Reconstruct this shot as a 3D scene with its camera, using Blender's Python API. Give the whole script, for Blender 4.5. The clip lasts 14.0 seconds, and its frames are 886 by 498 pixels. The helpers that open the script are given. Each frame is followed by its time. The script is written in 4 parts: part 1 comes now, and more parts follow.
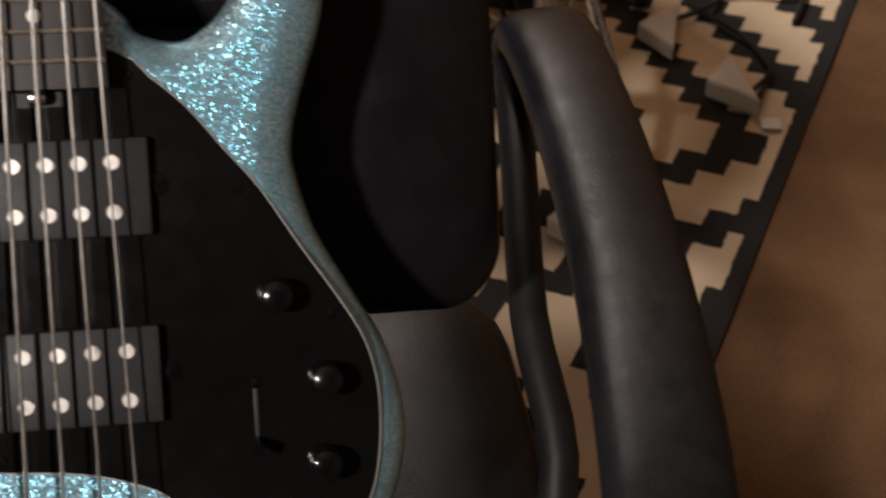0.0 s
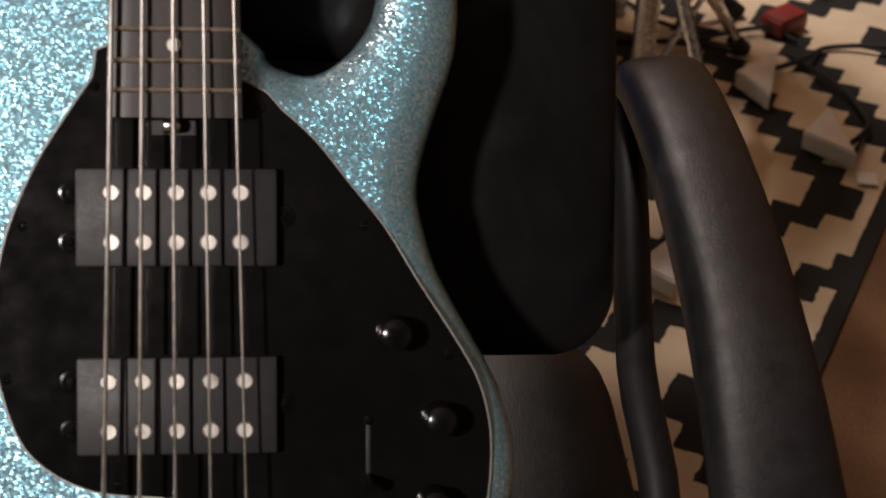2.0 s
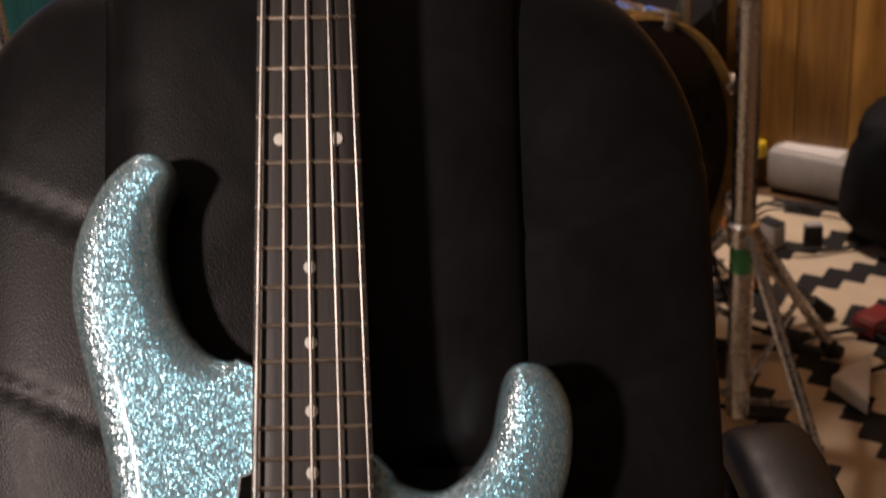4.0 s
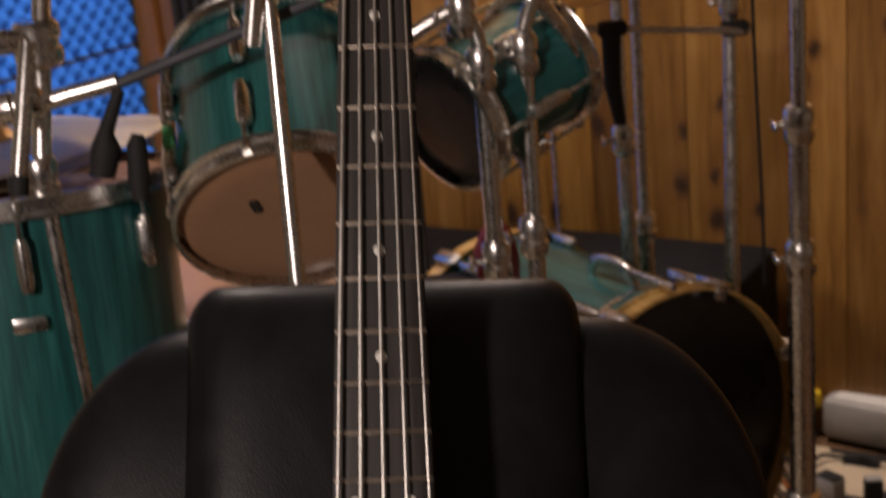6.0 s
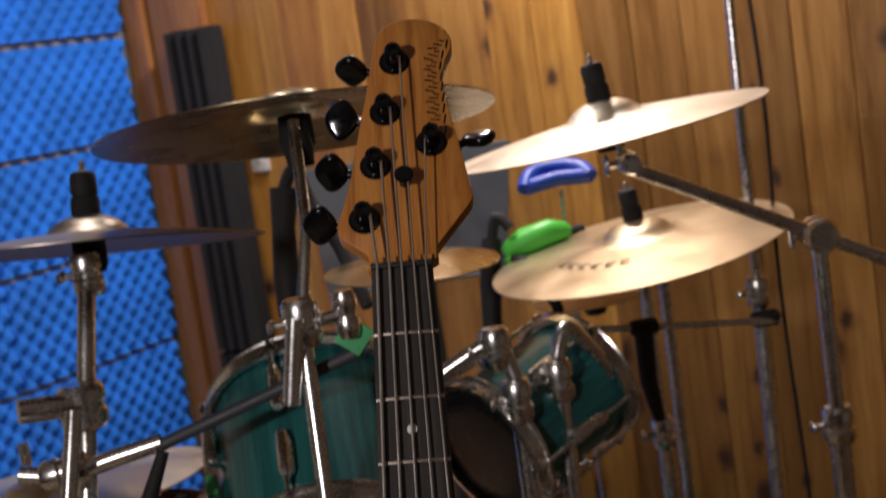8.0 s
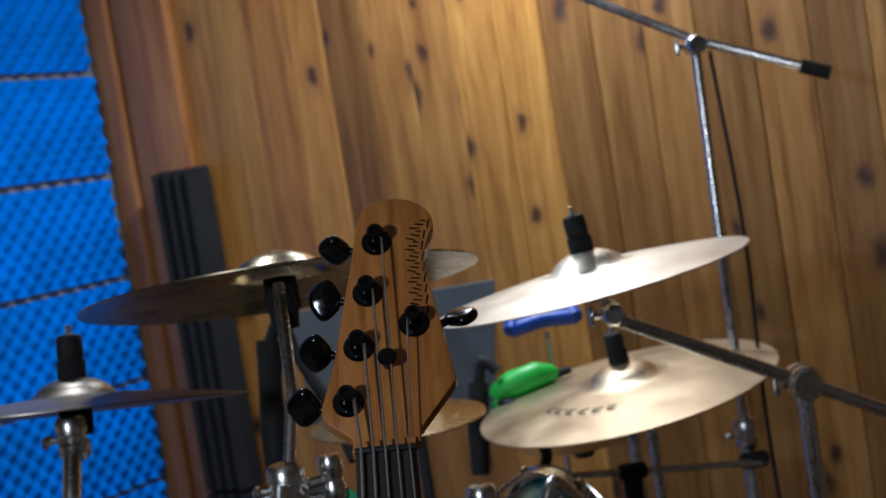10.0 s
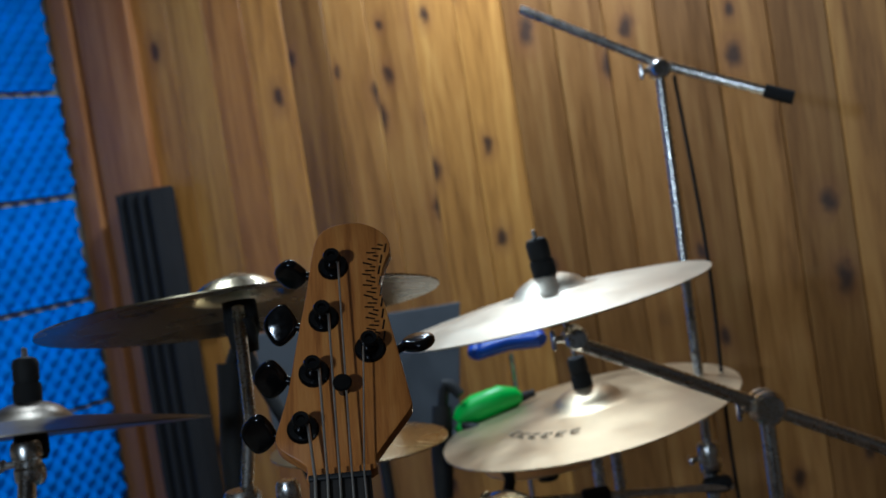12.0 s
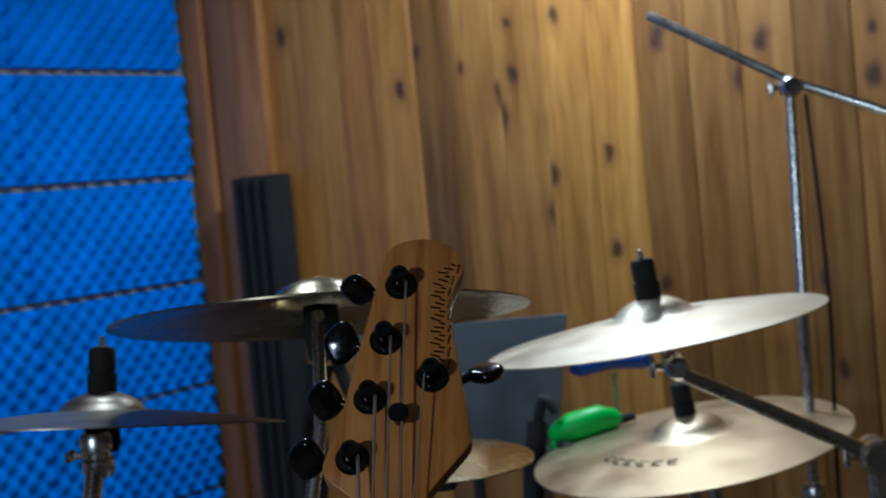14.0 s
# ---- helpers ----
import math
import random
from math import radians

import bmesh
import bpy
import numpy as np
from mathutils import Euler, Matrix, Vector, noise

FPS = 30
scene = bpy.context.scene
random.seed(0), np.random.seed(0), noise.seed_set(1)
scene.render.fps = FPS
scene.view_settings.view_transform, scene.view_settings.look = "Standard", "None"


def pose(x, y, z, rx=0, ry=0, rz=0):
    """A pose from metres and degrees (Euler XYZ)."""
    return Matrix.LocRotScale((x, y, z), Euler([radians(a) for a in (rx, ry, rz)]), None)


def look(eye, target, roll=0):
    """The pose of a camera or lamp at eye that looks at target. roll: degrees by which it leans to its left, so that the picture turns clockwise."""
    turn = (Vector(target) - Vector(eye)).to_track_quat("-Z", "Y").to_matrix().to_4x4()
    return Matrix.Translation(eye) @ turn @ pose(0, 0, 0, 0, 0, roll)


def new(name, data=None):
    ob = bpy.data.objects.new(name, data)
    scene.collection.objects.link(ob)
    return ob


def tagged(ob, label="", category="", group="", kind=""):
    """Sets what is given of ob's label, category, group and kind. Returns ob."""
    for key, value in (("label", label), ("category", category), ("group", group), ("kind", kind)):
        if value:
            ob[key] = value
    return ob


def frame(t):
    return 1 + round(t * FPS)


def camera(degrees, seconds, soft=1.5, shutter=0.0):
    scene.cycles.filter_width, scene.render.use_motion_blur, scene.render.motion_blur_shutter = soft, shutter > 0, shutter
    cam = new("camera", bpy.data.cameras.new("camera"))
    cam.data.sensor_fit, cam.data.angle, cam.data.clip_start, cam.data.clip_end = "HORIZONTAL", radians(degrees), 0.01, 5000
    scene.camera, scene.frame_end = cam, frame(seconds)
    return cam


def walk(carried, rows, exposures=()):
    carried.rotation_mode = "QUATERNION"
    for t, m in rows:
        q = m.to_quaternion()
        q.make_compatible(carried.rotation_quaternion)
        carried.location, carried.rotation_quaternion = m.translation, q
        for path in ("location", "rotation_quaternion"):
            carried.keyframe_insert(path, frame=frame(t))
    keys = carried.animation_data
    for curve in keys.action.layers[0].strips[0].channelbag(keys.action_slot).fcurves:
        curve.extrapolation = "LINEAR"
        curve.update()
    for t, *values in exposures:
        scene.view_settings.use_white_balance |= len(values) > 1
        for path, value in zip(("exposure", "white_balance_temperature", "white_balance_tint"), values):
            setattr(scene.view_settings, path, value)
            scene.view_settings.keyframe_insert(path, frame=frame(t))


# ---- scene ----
from mathutils import geometry

cam = camera(34.65, 14.0, 1.5, 0.5)
cam.data.dof.use_dof = True
cam.data.dof.focus_distance = 0.95
cam.data.dof.aperture_fstop = 12.0


def turned(place, yaw, pitch, roll):
    return pose(*place, 0, 0, yaw) @ pose(0, 0, 0, pitch) @ pose(0, 0, 0, 0, roll) @ pose(0, 0, 0, 90)


# seconds, place, yaw, pitch, roll
PATH = [
    (0, (0.0699, -0.9742, 1.1599), -8.40, -38.76, 1.25),
    (0.5, (0.0526, -0.9651, 1.1638), -6.82, -37.87, -0.22),
    (1, (0.0552, -0.9661, 1.1633), -6.45, -37.45, -0.25),
    (1.5, (0.0550, -0.9682, 1.1619), -6.99, -37.53, 0.42),
    (2, (0.0433, -0.9662, 1.1643), -4.96, -37.44, 0.28),
    (2.2, (0.0385, -0.9662, 1.1715), -4.80, -35.65, 0.43),
    (2.5, (0.0287, -0.9670, 1.1847), -3.36, -34.47, 0.66),
    (3, (0.0033, -0.9759, 1.2084), 0.69, -31.55, 1.86),
    (3.5, (0.0222, -0.9663, 1.2287), -0.58, -29.40, 3.91),
    (3.7, (0.0298, -0.9663, 1.2424), -1.17, -28.16, 4.21),
    (5.8, (0.0280, -0.9593, 1.3292), -0.63, -19.68, 4.65),
    (6, (0.0232, -0.9588, 1.3476), 0.06, -17.93, 5.36),
    (6.5, (0.0243, -0.9618, 1.3818), 0.83, -15.01, 6.60),
    (7, (0.0299, -0.9521, 1.4158), 0.51, -12.24, 7.33),
    (7.5, (0.0307, -0.9493, 1.4384), 0.47, -10.19, 7.96),
    (8, (0.0375, -0.9507, 1.4608), 0.49, -8.49, 8.53),
    (8.5, (0.0446, -0.9574, 1.4821), 0.21, -6.46, 9.18),
    (9, (0.0451, -0.9564, 1.4953), -0.13, -5.27, 9.42),
    (11.5, (0.0577, -0.9548, 1.5096), -1.68, -3.28, 8.75),
    (12, (0.0590, -0.9474, 1.5075), -2.01, -3.30, 8.92),
    (12.5, (0.0610, -0.9460, 1.5047), -2.37, -3.57, 8.65),
    (13, (0.0443, -0.9411, 1.4964), -2.04, -5.87, 6.30),
    (13.5, (0.0733, -0.9127, 1.5048), 0.13, -3.94, 7.94),
    (14, (0.0998, -0.8711, 1.5181), 3.23, -2.88, 5.26),
]
walk(cam, [(t, turned(p, yaw, pitch, roll)) for t, p, yaw, pitch, roll in PATH],
     [(0, 0.80, 6100, 18), (2, 0.74, 6200, 20), (3.7, 0.44, 6800, 28), (5.8, 0.1, 6600, 26), (6.5, -0.06, 6550, 24), (7.5, -0.24, 6250, 22), (9, -0.54, 5250, 16), (11.5, -0.95, 4480, 1), (12.5, -0.97, 4450, 1), (13, -1.15, 4400, 1), (13.5, -1.05, 4400, 0), (14, -1.02, 4420, -1)])

# ---- the room's own axes: a along the back wall, b towards it, turned about the upright ----
TURN = 32.05
ROOM = pose(0, 0, 0, 0, 0, -TURN)


def room(a, b, z=0.0):
    return ROOM @ Vector((a, b, z))


# ---- light ----
world = bpy.data.worlds.new("dim_room")
world.use_nodes = True
world.node_tree.nodes["Background"].inputs[0].default_value = (1.0, 0.92, 0.82, 1)
world.node_tree.nodes["Background"].inputs[1].default_value = 0.008
scene.world = world


def lamp(name, place, target, watts, size, colour):
    data = bpy.data.lights.new(name, "AREA")
    data.shape, data.size, data.energy, data.color = "DISK", size, watts, colour
    ob = new(name, data)
    ob.matrix_world = look(place, target)
    return ob


WARM = (1.0, 0.90, 0.76)
lamp("room_light", (-0.95, -1.70, 1.80), (0.05, -0.2, 0.95), 23, 0.14, WARM)
lamp("kit_light", tuple(room(-0.70, 1.50, 2.32)), tuple(room(-0.70, 1.72, 1.60)), 27, 0.20, WARM)
lamp("kit_light", tuple(room(-0.98, 0.80, 2.42)), tuple(room(-0.90, 0.74, 0)), 14, 0.20, WARM)

# ---- geometry helpers ----


def finish(bm, name, material, smooth=35):
    me = bpy.data.meshes.new(name)
    bmesh.ops.recalc_face_normals(bm, faces=bm.faces)
    for f in bm.faces:
        f.smooth = smooth > 0
    bm.to_mesh(me)
    bm.free()
    if smooth:
        me.set_sharp_from_angle(angle=radians(smooth))
    if material:
        me.materials.append(material)
    return me


def part(name, bm, material, parent, label="", smooth=35):
    """One mesh object under a thing or a part, in the parent's own axes."""
    ob = new(name, finish(bm, name, material, smooth) if isinstance(bm, bmesh.types.BMesh) else bm)
    ob.parent = parent
    if label:
        tagged(ob, label)
    return ob


def thing(name, m, label, category, group="", kind=""):
    ob = new(name)
    ob.empty_display_size = 0.05
    ob.matrix_world = m
    return tagged(ob, label, category, group, kind)


def structure(name, bm, material, label, category, m=None, smooth=35, kind="structure"):
    ob = new(name, finish(bm, name, material, smooth))
    if m is not None:
        ob.matrix_world = m
    return tagged(ob, label, category, "", kind)


def add_box(bm, c, s, bevel=0.0, m=None, seg=2):
    made = bmesh.ops.create_cube(bm, size=1)["verts"]
    for v in made:
        v.co = Vector((v.co.x * s[0], v.co.y * s[1], v.co.z * s[2]))
    if bevel:
        edges = {e for v in made for e in v.link_edges}
        made = bmesh.ops.bevel(bm, geom=list(edges), offset=bevel, segments=seg, affect="EDGES", profile=0.5)["verts"] 
        made = list({v for v in made} | {v for f in bm.faces for v in f.verts if v in made})
    verts = set(made)
    todo = list(verts)
    while todo:
        for e in todo.pop().link_edges:
            for v in e.verts:
                if v not in verts:
                    verts.add(v)
                    todo.append(v)
    for v in verts:
        v.co = (m @ v.co if m else v.co) + Vector(c)
    return bm


def box(c, s, bevel=0.0, m=None, seg=2):
    return add_box(bmesh.new(), c, s, bevel, m, seg)


def axis_frame(p, q):
    d = (Vector(q) - Vector(p)).normalized()
    side = d.orthogonal().normalized()
    return d, side, d.cross(side)


def add_tube(bm, pts, radius, n=12, caps=True):
    """A round bar along a line of points; radius is one number or one a point."""
    pts = [Vector(p) for p in pts]
    radii = radius if isinstance(radius, (list, tuple)) else [radius] * len(pts)
    d0, side, _ = axis_frame(pts[0], pts[1])
    rings = []
    for i, p in enumerate(pts):
        a, b = pts[max(i - 1, 0)], pts[min(i + 1, len(pts) - 1)]
        d = (b - a).normalized()
        side = (side - d * side.dot(d)).normalized()
        up = d.cross(side)
        rings.append([bm.verts.new(p + radii[i] * (math.cos(t) * side + math.sin(t) * up)) for t in (2 * math.pi * k / n for k in range(n))])
    for r, s in zip(rings, rings[1:]):
        for k in range(n):
            bm.faces.new((r[k], r[(k + 1) % n], s[(k + 1) % n], s[k]))
    if caps:
        bm.faces.new(rings[0][::-1])
        bm.faces.new(rings[-1])
    return bm


def tube(pts, radius, n=12):
    return add_tube(bmesh.new(), pts, radius, n)


def add_lathe(bm, profile, n=48, m=None, closed=False):
    """Turns (radius, height) points about z."""
    m = m or Matrix()
    rings = []
    for r, z in profile:
        if r < 1e-6:
            rings.append([bm.verts.new(m @ Vector((0, 0, z)))])
        else:
            rings.append([bm.verts.new(m @ Vector((r * math.cos(2 * math.pi * k / n), r * math.sin(2 * math.pi * k / n), z))) for k in range(n)])
    pairs = list(zip(rings, rings[1:])) + ([(rings[-1], rings[0])] if closed else [])
    for r, s in pairs:
        for k in range(n):
            j = (k + 1) % n
            if len(r) == 1 and len(s) > 1:
                bm.faces.new((r[0], s[j], s[k]))
            elif len(s) == 1 and len(r) > 1:
                bm.faces.new((r[k], r[j], s[0]))
            elif len(r) > 1:
                bm.faces.new((r[k], r[j], s[j], s[k]))
    return bm


def lathe(profile, n=48, m=None, closed=False):
    return add_lathe(bmesh.new(), profile, n, m, closed)


def smooth_line(pts, steps=4, closed=True):
    """Points of a Catmull-Rom curve through the given ones."""
    pts = [Vector(p) for p in pts]
    n, out = len(pts), []
    for i in range(n if closed else n - 1):
        p = [pts[(i + k) % n] if closed else pts[min(max(i + k, 0), n - 1)] for k in (-1, 0, 1, 2)]
        for s in range(steps):
            t = s / steps
            out.append(0.5 * (2 * p[1] + (p[2] - p[0]) * t + (2 * p[0] - 5 * p[1] + 4 * p[2] - p[3]) * t * t + (3 * p[1] - p[0] - 3 * p[2] + p[3]) * t ** 3))
    if not closed:
        out.append(pts[-1])
    return out


def edge_room(outline, most):
    """How far each point of an outline may move inwards before it meets another side, at most the given width."""
    n = len(outline)
    area = sum(outline[i][0] * outline[(i + 1) % n][1] - outline[(i + 1) % n][0] * outline[i][1] for i in range(n))
    sign = 1 if area > 0 else -1
    out = []
    for i in range(n):
        p = Vector(outline[i]).to_2d()
        d = (Vector(outline[(i + 1) % n]) - Vector(outline[i - 1])).to_2d().normalized()
        nn = Vector((d.y, -d.x)) * sign
        best = most
        for q in outline:
            v = p - Vector(q).to_2d()
            if v.dot(nn) > 1e-6:
                best = min(best, 0.86 * v.length_squared / (2 * v.dot(nn)))
        out.append(best)
    for _ in range(6):
        out = [min(out[i], (out[i - 1] + out[i] + out[(i + 1) % n]) / 3) for i in range(n)]
    return out


def slab(outline, rings, widths=None):
    """A plate with the given (x, z) outline; rings are (inset, y) from front to back."""
    bm = bmesh.new()
    n = len(outline)
    area = sum(outline[i][0] * outline[(i + 1) % n][1] - outline[(i + 1) % n][0] * outline[i][1] for i in range(n))
    sign = 1 if area > 0 else -1
    normals = []
    for i in range(n):
        d = Vector(outline[(i + 1) % n]) - Vector(outline[i - 1])
        d.normalize()
        normals.append(Vector((d.y, -d.x)) * sign)
    loops = []
    for inset, y in rings:
        loops.append([bm.verts.new((p[0] - nn.x * inset * w, y, p[1] - nn.y * inset * w)) for p, nn, w in zip(outline, normals, widths or [1] * n)])
    for r, s in zip(loops, loops[1:]):
        for k in range(n):
            bm.faces.new((r[k], r[(k + 1) % n], s[(k + 1) % n], s[k]))
    for loop in (loops[0], loops[-1]):
        for tri in geometry.tessellate_polygon([[Vector((v.co.x, v.co.z, 0)) for v in loop]]):
            bm.faces.new([loop[k] for k in tri])
    return bm


# ---- materials ----


class Nodes:
    def __init__(self, name):
        self.mat = bpy.data.materials.new(name)
        self.mat.use_nodes = True
        self.tree = self.mat.node_tree
        self.bsdf = self.tree.nodes["Principled BSDF"]
        self.coord = self.tree.nodes.new("ShaderNodeTexCoord").outputs["Object"]

    def add(self, kind, **values):
        node = self.tree.nodes.new("ShaderNode" + kind)
        for k, v in values.items():
            self.set(node, k, v)
        return node

    def set(self, node, key, v):
        if key in node.inputs.keys():
            s = node.inputs[key]
            if isinstance(v, bpy.types.NodeSocket):
                self.tree.links.new(v, s)
            else:
                s.default_value = v
        else:
            setattr(node, key, v)

    def mapped(self, scale=(1, 1, 1), rot=(0, 0, 0)):
        return self.add("Mapping", Vector=self.coord, Scale=scale, Rotation=rot).outputs[0]

    def noise(self, scale, detail=4, rough=0.55, vec=None, distortion=0.0):
        return self.add("TexNoise", Vector=vec or self.coord, Scale=scale, Detail=detail, Roughness=rough, Distortion=distortion).outputs["Fac"]

    def ramp(self, fac, stops):
        node = self.add("ValToRGB", Fac=fac)
        el = node.color_ramp.elements
        while len(el) < len(stops):
            el.new(0.5)
        for e, (p, c) in zip(el, stops):
            e.position, e.color = p, (*c, 1)
        return node.outputs[0]

    def span(self, fac, lo, hi, a=0.0, b=1.0):
        return self.add("MapRange", **{"Value": fac, "From Min": a, "From Max": b, "To Min": lo, "To Max": hi}).outputs[0]

    def math(self, op, a, b=0.0, c=0.0):
        node = self.add("Math", operation=op)
        for i, v in enumerate((a, b, c)):
            if isinstance(v, bpy.types.NodeSocket):
                self.tree.links.new(v, node.inputs[i])
            else:
                node.inputs[i].default_value = v
        return node.outputs[0]

    def mix(self, fac, a, b, blend="MIX"):
        node = self.tree.nodes.new("ShaderNodeMix")
        node.data_type, node.blend_type = "RGBA", blend
        for i, v in ((0, fac), (6, a), (7, b)):
            if isinstance(v, bpy.types.NodeSocket):
                self.tree.links.new(v, node.inputs[i])
            else:
                node.inputs[i].default_value = (*v, 1) if isinstance(v, tuple) else v
        return node.outputs[2]

    def bump(self, height, strength=0.3, distance=0.002):
        return self.add("Bump", Height=height, Strength=strength, Distance=distance).outputs[0]

    def done(self, **inputs):
        for k, v in inputs.items():
            k = k.replace("_", " ")
            if isinstance(v, tuple):
                v = (*v, 1)
            self.set(self.bsdf, k, v)
        return self.mat


def plain(name, colour, rough=0.5, metal=0.0, spread=0.12, scale=30.0, bump=0.0, coat=0.0, spec=0.5):
    """A material with wear at two scales."""
    n = Nodes(name)
    f = n.math("ADD", n.math("MULTIPLY", n.noise(scale), 0.6), n.math("MULTIPLY", n.noise(scale * 9, 3), 0.4))
    lo = tuple(c * (1 - spread) for c in colour)
    hi = tuple(min(1, c * (1 + spread)) for c in colour)
    col = n.ramp(f, [(0.3, lo), (0.7, hi)])
    kw = dict(Base_Color=col, Metallic=metal, Specular_IOR_Level=spec, Roughness=n.span(f, max(0.02, rough - 0.08), min(1, rough + 0.1), 0.3, 0.7))
    if bump:
        kw["Normal"] = n.bump(f, bump)
    if coat:
        kw["Coat_Weight"] = coat
        kw["Coat_Roughness"] = 0.06
    return n.done(**kw)


def sparkle_paint():
    n = Nodes("teal_sparkle_lacquer")
    v = n.add("TexVoronoi", Vector=n.coord, Scale=1900.0)
    geo = n.add("NewGeometry").outputs["Normal"]
    off = n.add("VectorMath", operation="SUBTRACT")
    n.tree.links.new(v.outputs["Color"], off.inputs[0])
    off.inputs[1].default_value = (0.5, 0.5, 0.5)
    sc = n.add("VectorMath", operation="SCALE", Scale=0.62)
    n.tree.links.new(off.outputs[0], sc.inputs[0])
    ad = n.add("VectorMath", operation="ADD")
    n.tree.links.new(geo, ad.inputs[0])
    n.tree.links.new(sc.outputs[0], ad.inputs[1])
    nm = n.add("VectorMath", operation="NORMALIZE")
    n.tree.links.new(ad.outputs[0], nm.inputs[0])
    bw = n.add("SeparateColor", Color=v.outputs["Color"]).outputs[0]
    col = n.ramp(bw, [(0.0, (0.05, 0.22, 0.30)), (0.5, (0.26, 0.52, 0.64)), (0.8, (0.62, 0.84, 0.93)), (1.0, (0.95, 1.0, 1.0))])
    return n.done(Base_Color=col, Metallic=0.75, Roughness=0.26, Normal=nm.outputs[0], Coat_Weight=1.0, Coat_Roughness=0.04)


def wood(name, dark, mid, light, axis=2, scale=1.0, rough=0.45, coat=0.0, knots=False, random_piece=False):
    n = Nodes(name)
    stretch = [14.0 * scale] * 3
    stretch[axis] = 0.9 * scale
    vec = n.coord
    if random_piece:
        rnd = n.add("ObjectInfo").outputs["Random"]
        sh = n.add("VectorMath", operation="ADD")
        n.tree.links.new(n.coord, sh.inputs[0])
        comb = n.add("CombineXYZ", X=n.math("MULTIPLY", rnd, 31.0), Y=n.math("MULTIPLY", rnd, 17.0), Z=n.math("MULTIPLY", rnd, 53.0))
        n.tree.links.new(comb.outputs[0], sh.inputs[1])
        vec = sh.outputs[0]
    mp = n.add("Mapping", Vector=vec, Scale=tuple(stretch)).outputs[0]
    grain = n.noise(2.0, 6, 0.6, mp, 0.8)
    fine = n.noise(14.0, 4, 0.6, mp)
    f = n.math("ADD", n.math("MULTIPLY", grain, 0.7), n.math("MULTIPLY", fine, 0.3))
    col = n.ramp(f, [(0.32, dark), (0.5, mid), (0.68, light)])
    if random_piece:
        tone = n.ramp(rnd, [(0.0, (0.55, 0.50, 0.44)), (0.35, (0.92, 0.86, 0.8)), (0.7, (1.3, 1.25, 0.95)), (1.0, (0.98, 0.72, 0.62))])
        col = n.mix(1.0, col, tone, "MULTIPLY")
    if knots:
        wob = n.math("MULTIPLY", n.noise(24.0, 3, 0.55, vec), 0.03)
        sep = n.add("SeparateXYZ", Vector=vec)
        flat = n.add("CombineXYZ", X=n.math("ADD", sep.outputs[0], wob), Y=n.math("MULTIPLY", n.math("ADD", sep.outputs[2], wob), 0.62)).outputs[0]
        k = n.add("TexVoronoi", voronoi_dimensions="2D", Vector=flat, Scale=8.5)
        size = n.span(n.add("SeparateColor", Color=k.outputs["Color"]).outputs[1], 0.55, 1.35)
        dist = n.math("DIVIDE", k.outputs["Distance"], size)
        spot = n.span(dist, 1.0, 0.0, 0.06, 0.17)
        halo = n.span(dist, 1.0, 0.0, 0.10, 0.34)
        keep = n.span(n.add("SeparateColor", Color=k.outputs["Color"]).outputs[0], 0.0, 1.0, 0.56, 0.62)
        col = n.mix(n.math("MULTIPLY", n.math("MULTIPLY", halo, keep), 0.45), col, (0.17, 0.065, 0.022))
        col = n.mix(n.math("MULTIPLY", n.math("MULTIPLY", spot, keep), 0.9), col, (0.035, 0.018, 0.011))
    return n.done(Base_Color=col, Roughness=n.span(f, rough - 0.08, rough + 0.12, 0.3, 0.7), Coat_Weight=coat, Normal=n.bump(f, 0.15, 0.001))


def leather(name, colour=(0.006, 0.006, 0.0065)):
    n = Nodes(name)
    cells = n.add("TexVoronoi", Vector=n.coord, Scale=420.0, feature="DISTANCE_TO_EDGE").outputs["Distance"]
    creases = n.noise(14, 5, 0.6, None, 1.2)
    h = n.math("ADD", n.math("MULTIPLY", cells, 1.2), n.math("MULTIPLY", creases, 1.6))
    col = n.ramp(creases, [(0.3, tuple(c * 0.8 for c in colour)), (0.7, tuple(c * 1.5 for c in colour))])
    return n.done(Base_Color=col, Roughness=n.span(creases, 0.32, 0.45, 0.3, 0.7), Specular_IOR_Level=0.16, Normal=n.bump(h, 0.10, 0.0015))


SPARKLE = sparkle_paint()
CREAM_PLY = plain("white_ply_edge", (0.34, 0.34, 0.33), 0.4)
PICKGUARD = plain("black_satin_plastic", (0.004, 0.004, 0.004), 0.16, spread=0.1, scale=8, spec=0.35)
BLACK_PLASTIC = plain("black_pickup_plastic", (0.012, 0.012, 0.013), 0.55, spread=0.25, scale=80, bump=0.05)
BLACK_CHROME = plain("black_chrome", (0.03, 0.03, 0.032), 0.16, 0.9)
CHROME = plain("worn_chrome", (0.74, 0.73, 0.71), 0.26, 1.0, 0.06, 40)
STEEL = plain("string_steel", (0.80, 0.77, 0.72), 0.36, 1.0)
NICKEL = plain("fret_nickel", (0.62, 0.53, 0.44), 0.32, 1.0)
EBONY = wood("dark_fingerboard_wood", (0.012, 0.010, 0.009), (0.024, 0.020, 0.018), (0.042, 0.034, 0.029), 2, 4.0, 0.5)
PEARL = plain("white_inlay", (0.78, 0.76, 0.70), 0.35)
MAPLE = wood("roasted_maple", (0.24, 0.078, 0.012), (0.47, 0.178, 0.028), (0.58, 0.26, 0.05), 2, 3.0, 0.4, 0.25)
NATURAL = wood("pale_body_edge", (0.36, 0.17, 0.05), (0.50, 0.26, 0.09), (0.58, 0.33, 0.13), 2, 3.0)
LEATHER = leather("black_leather")
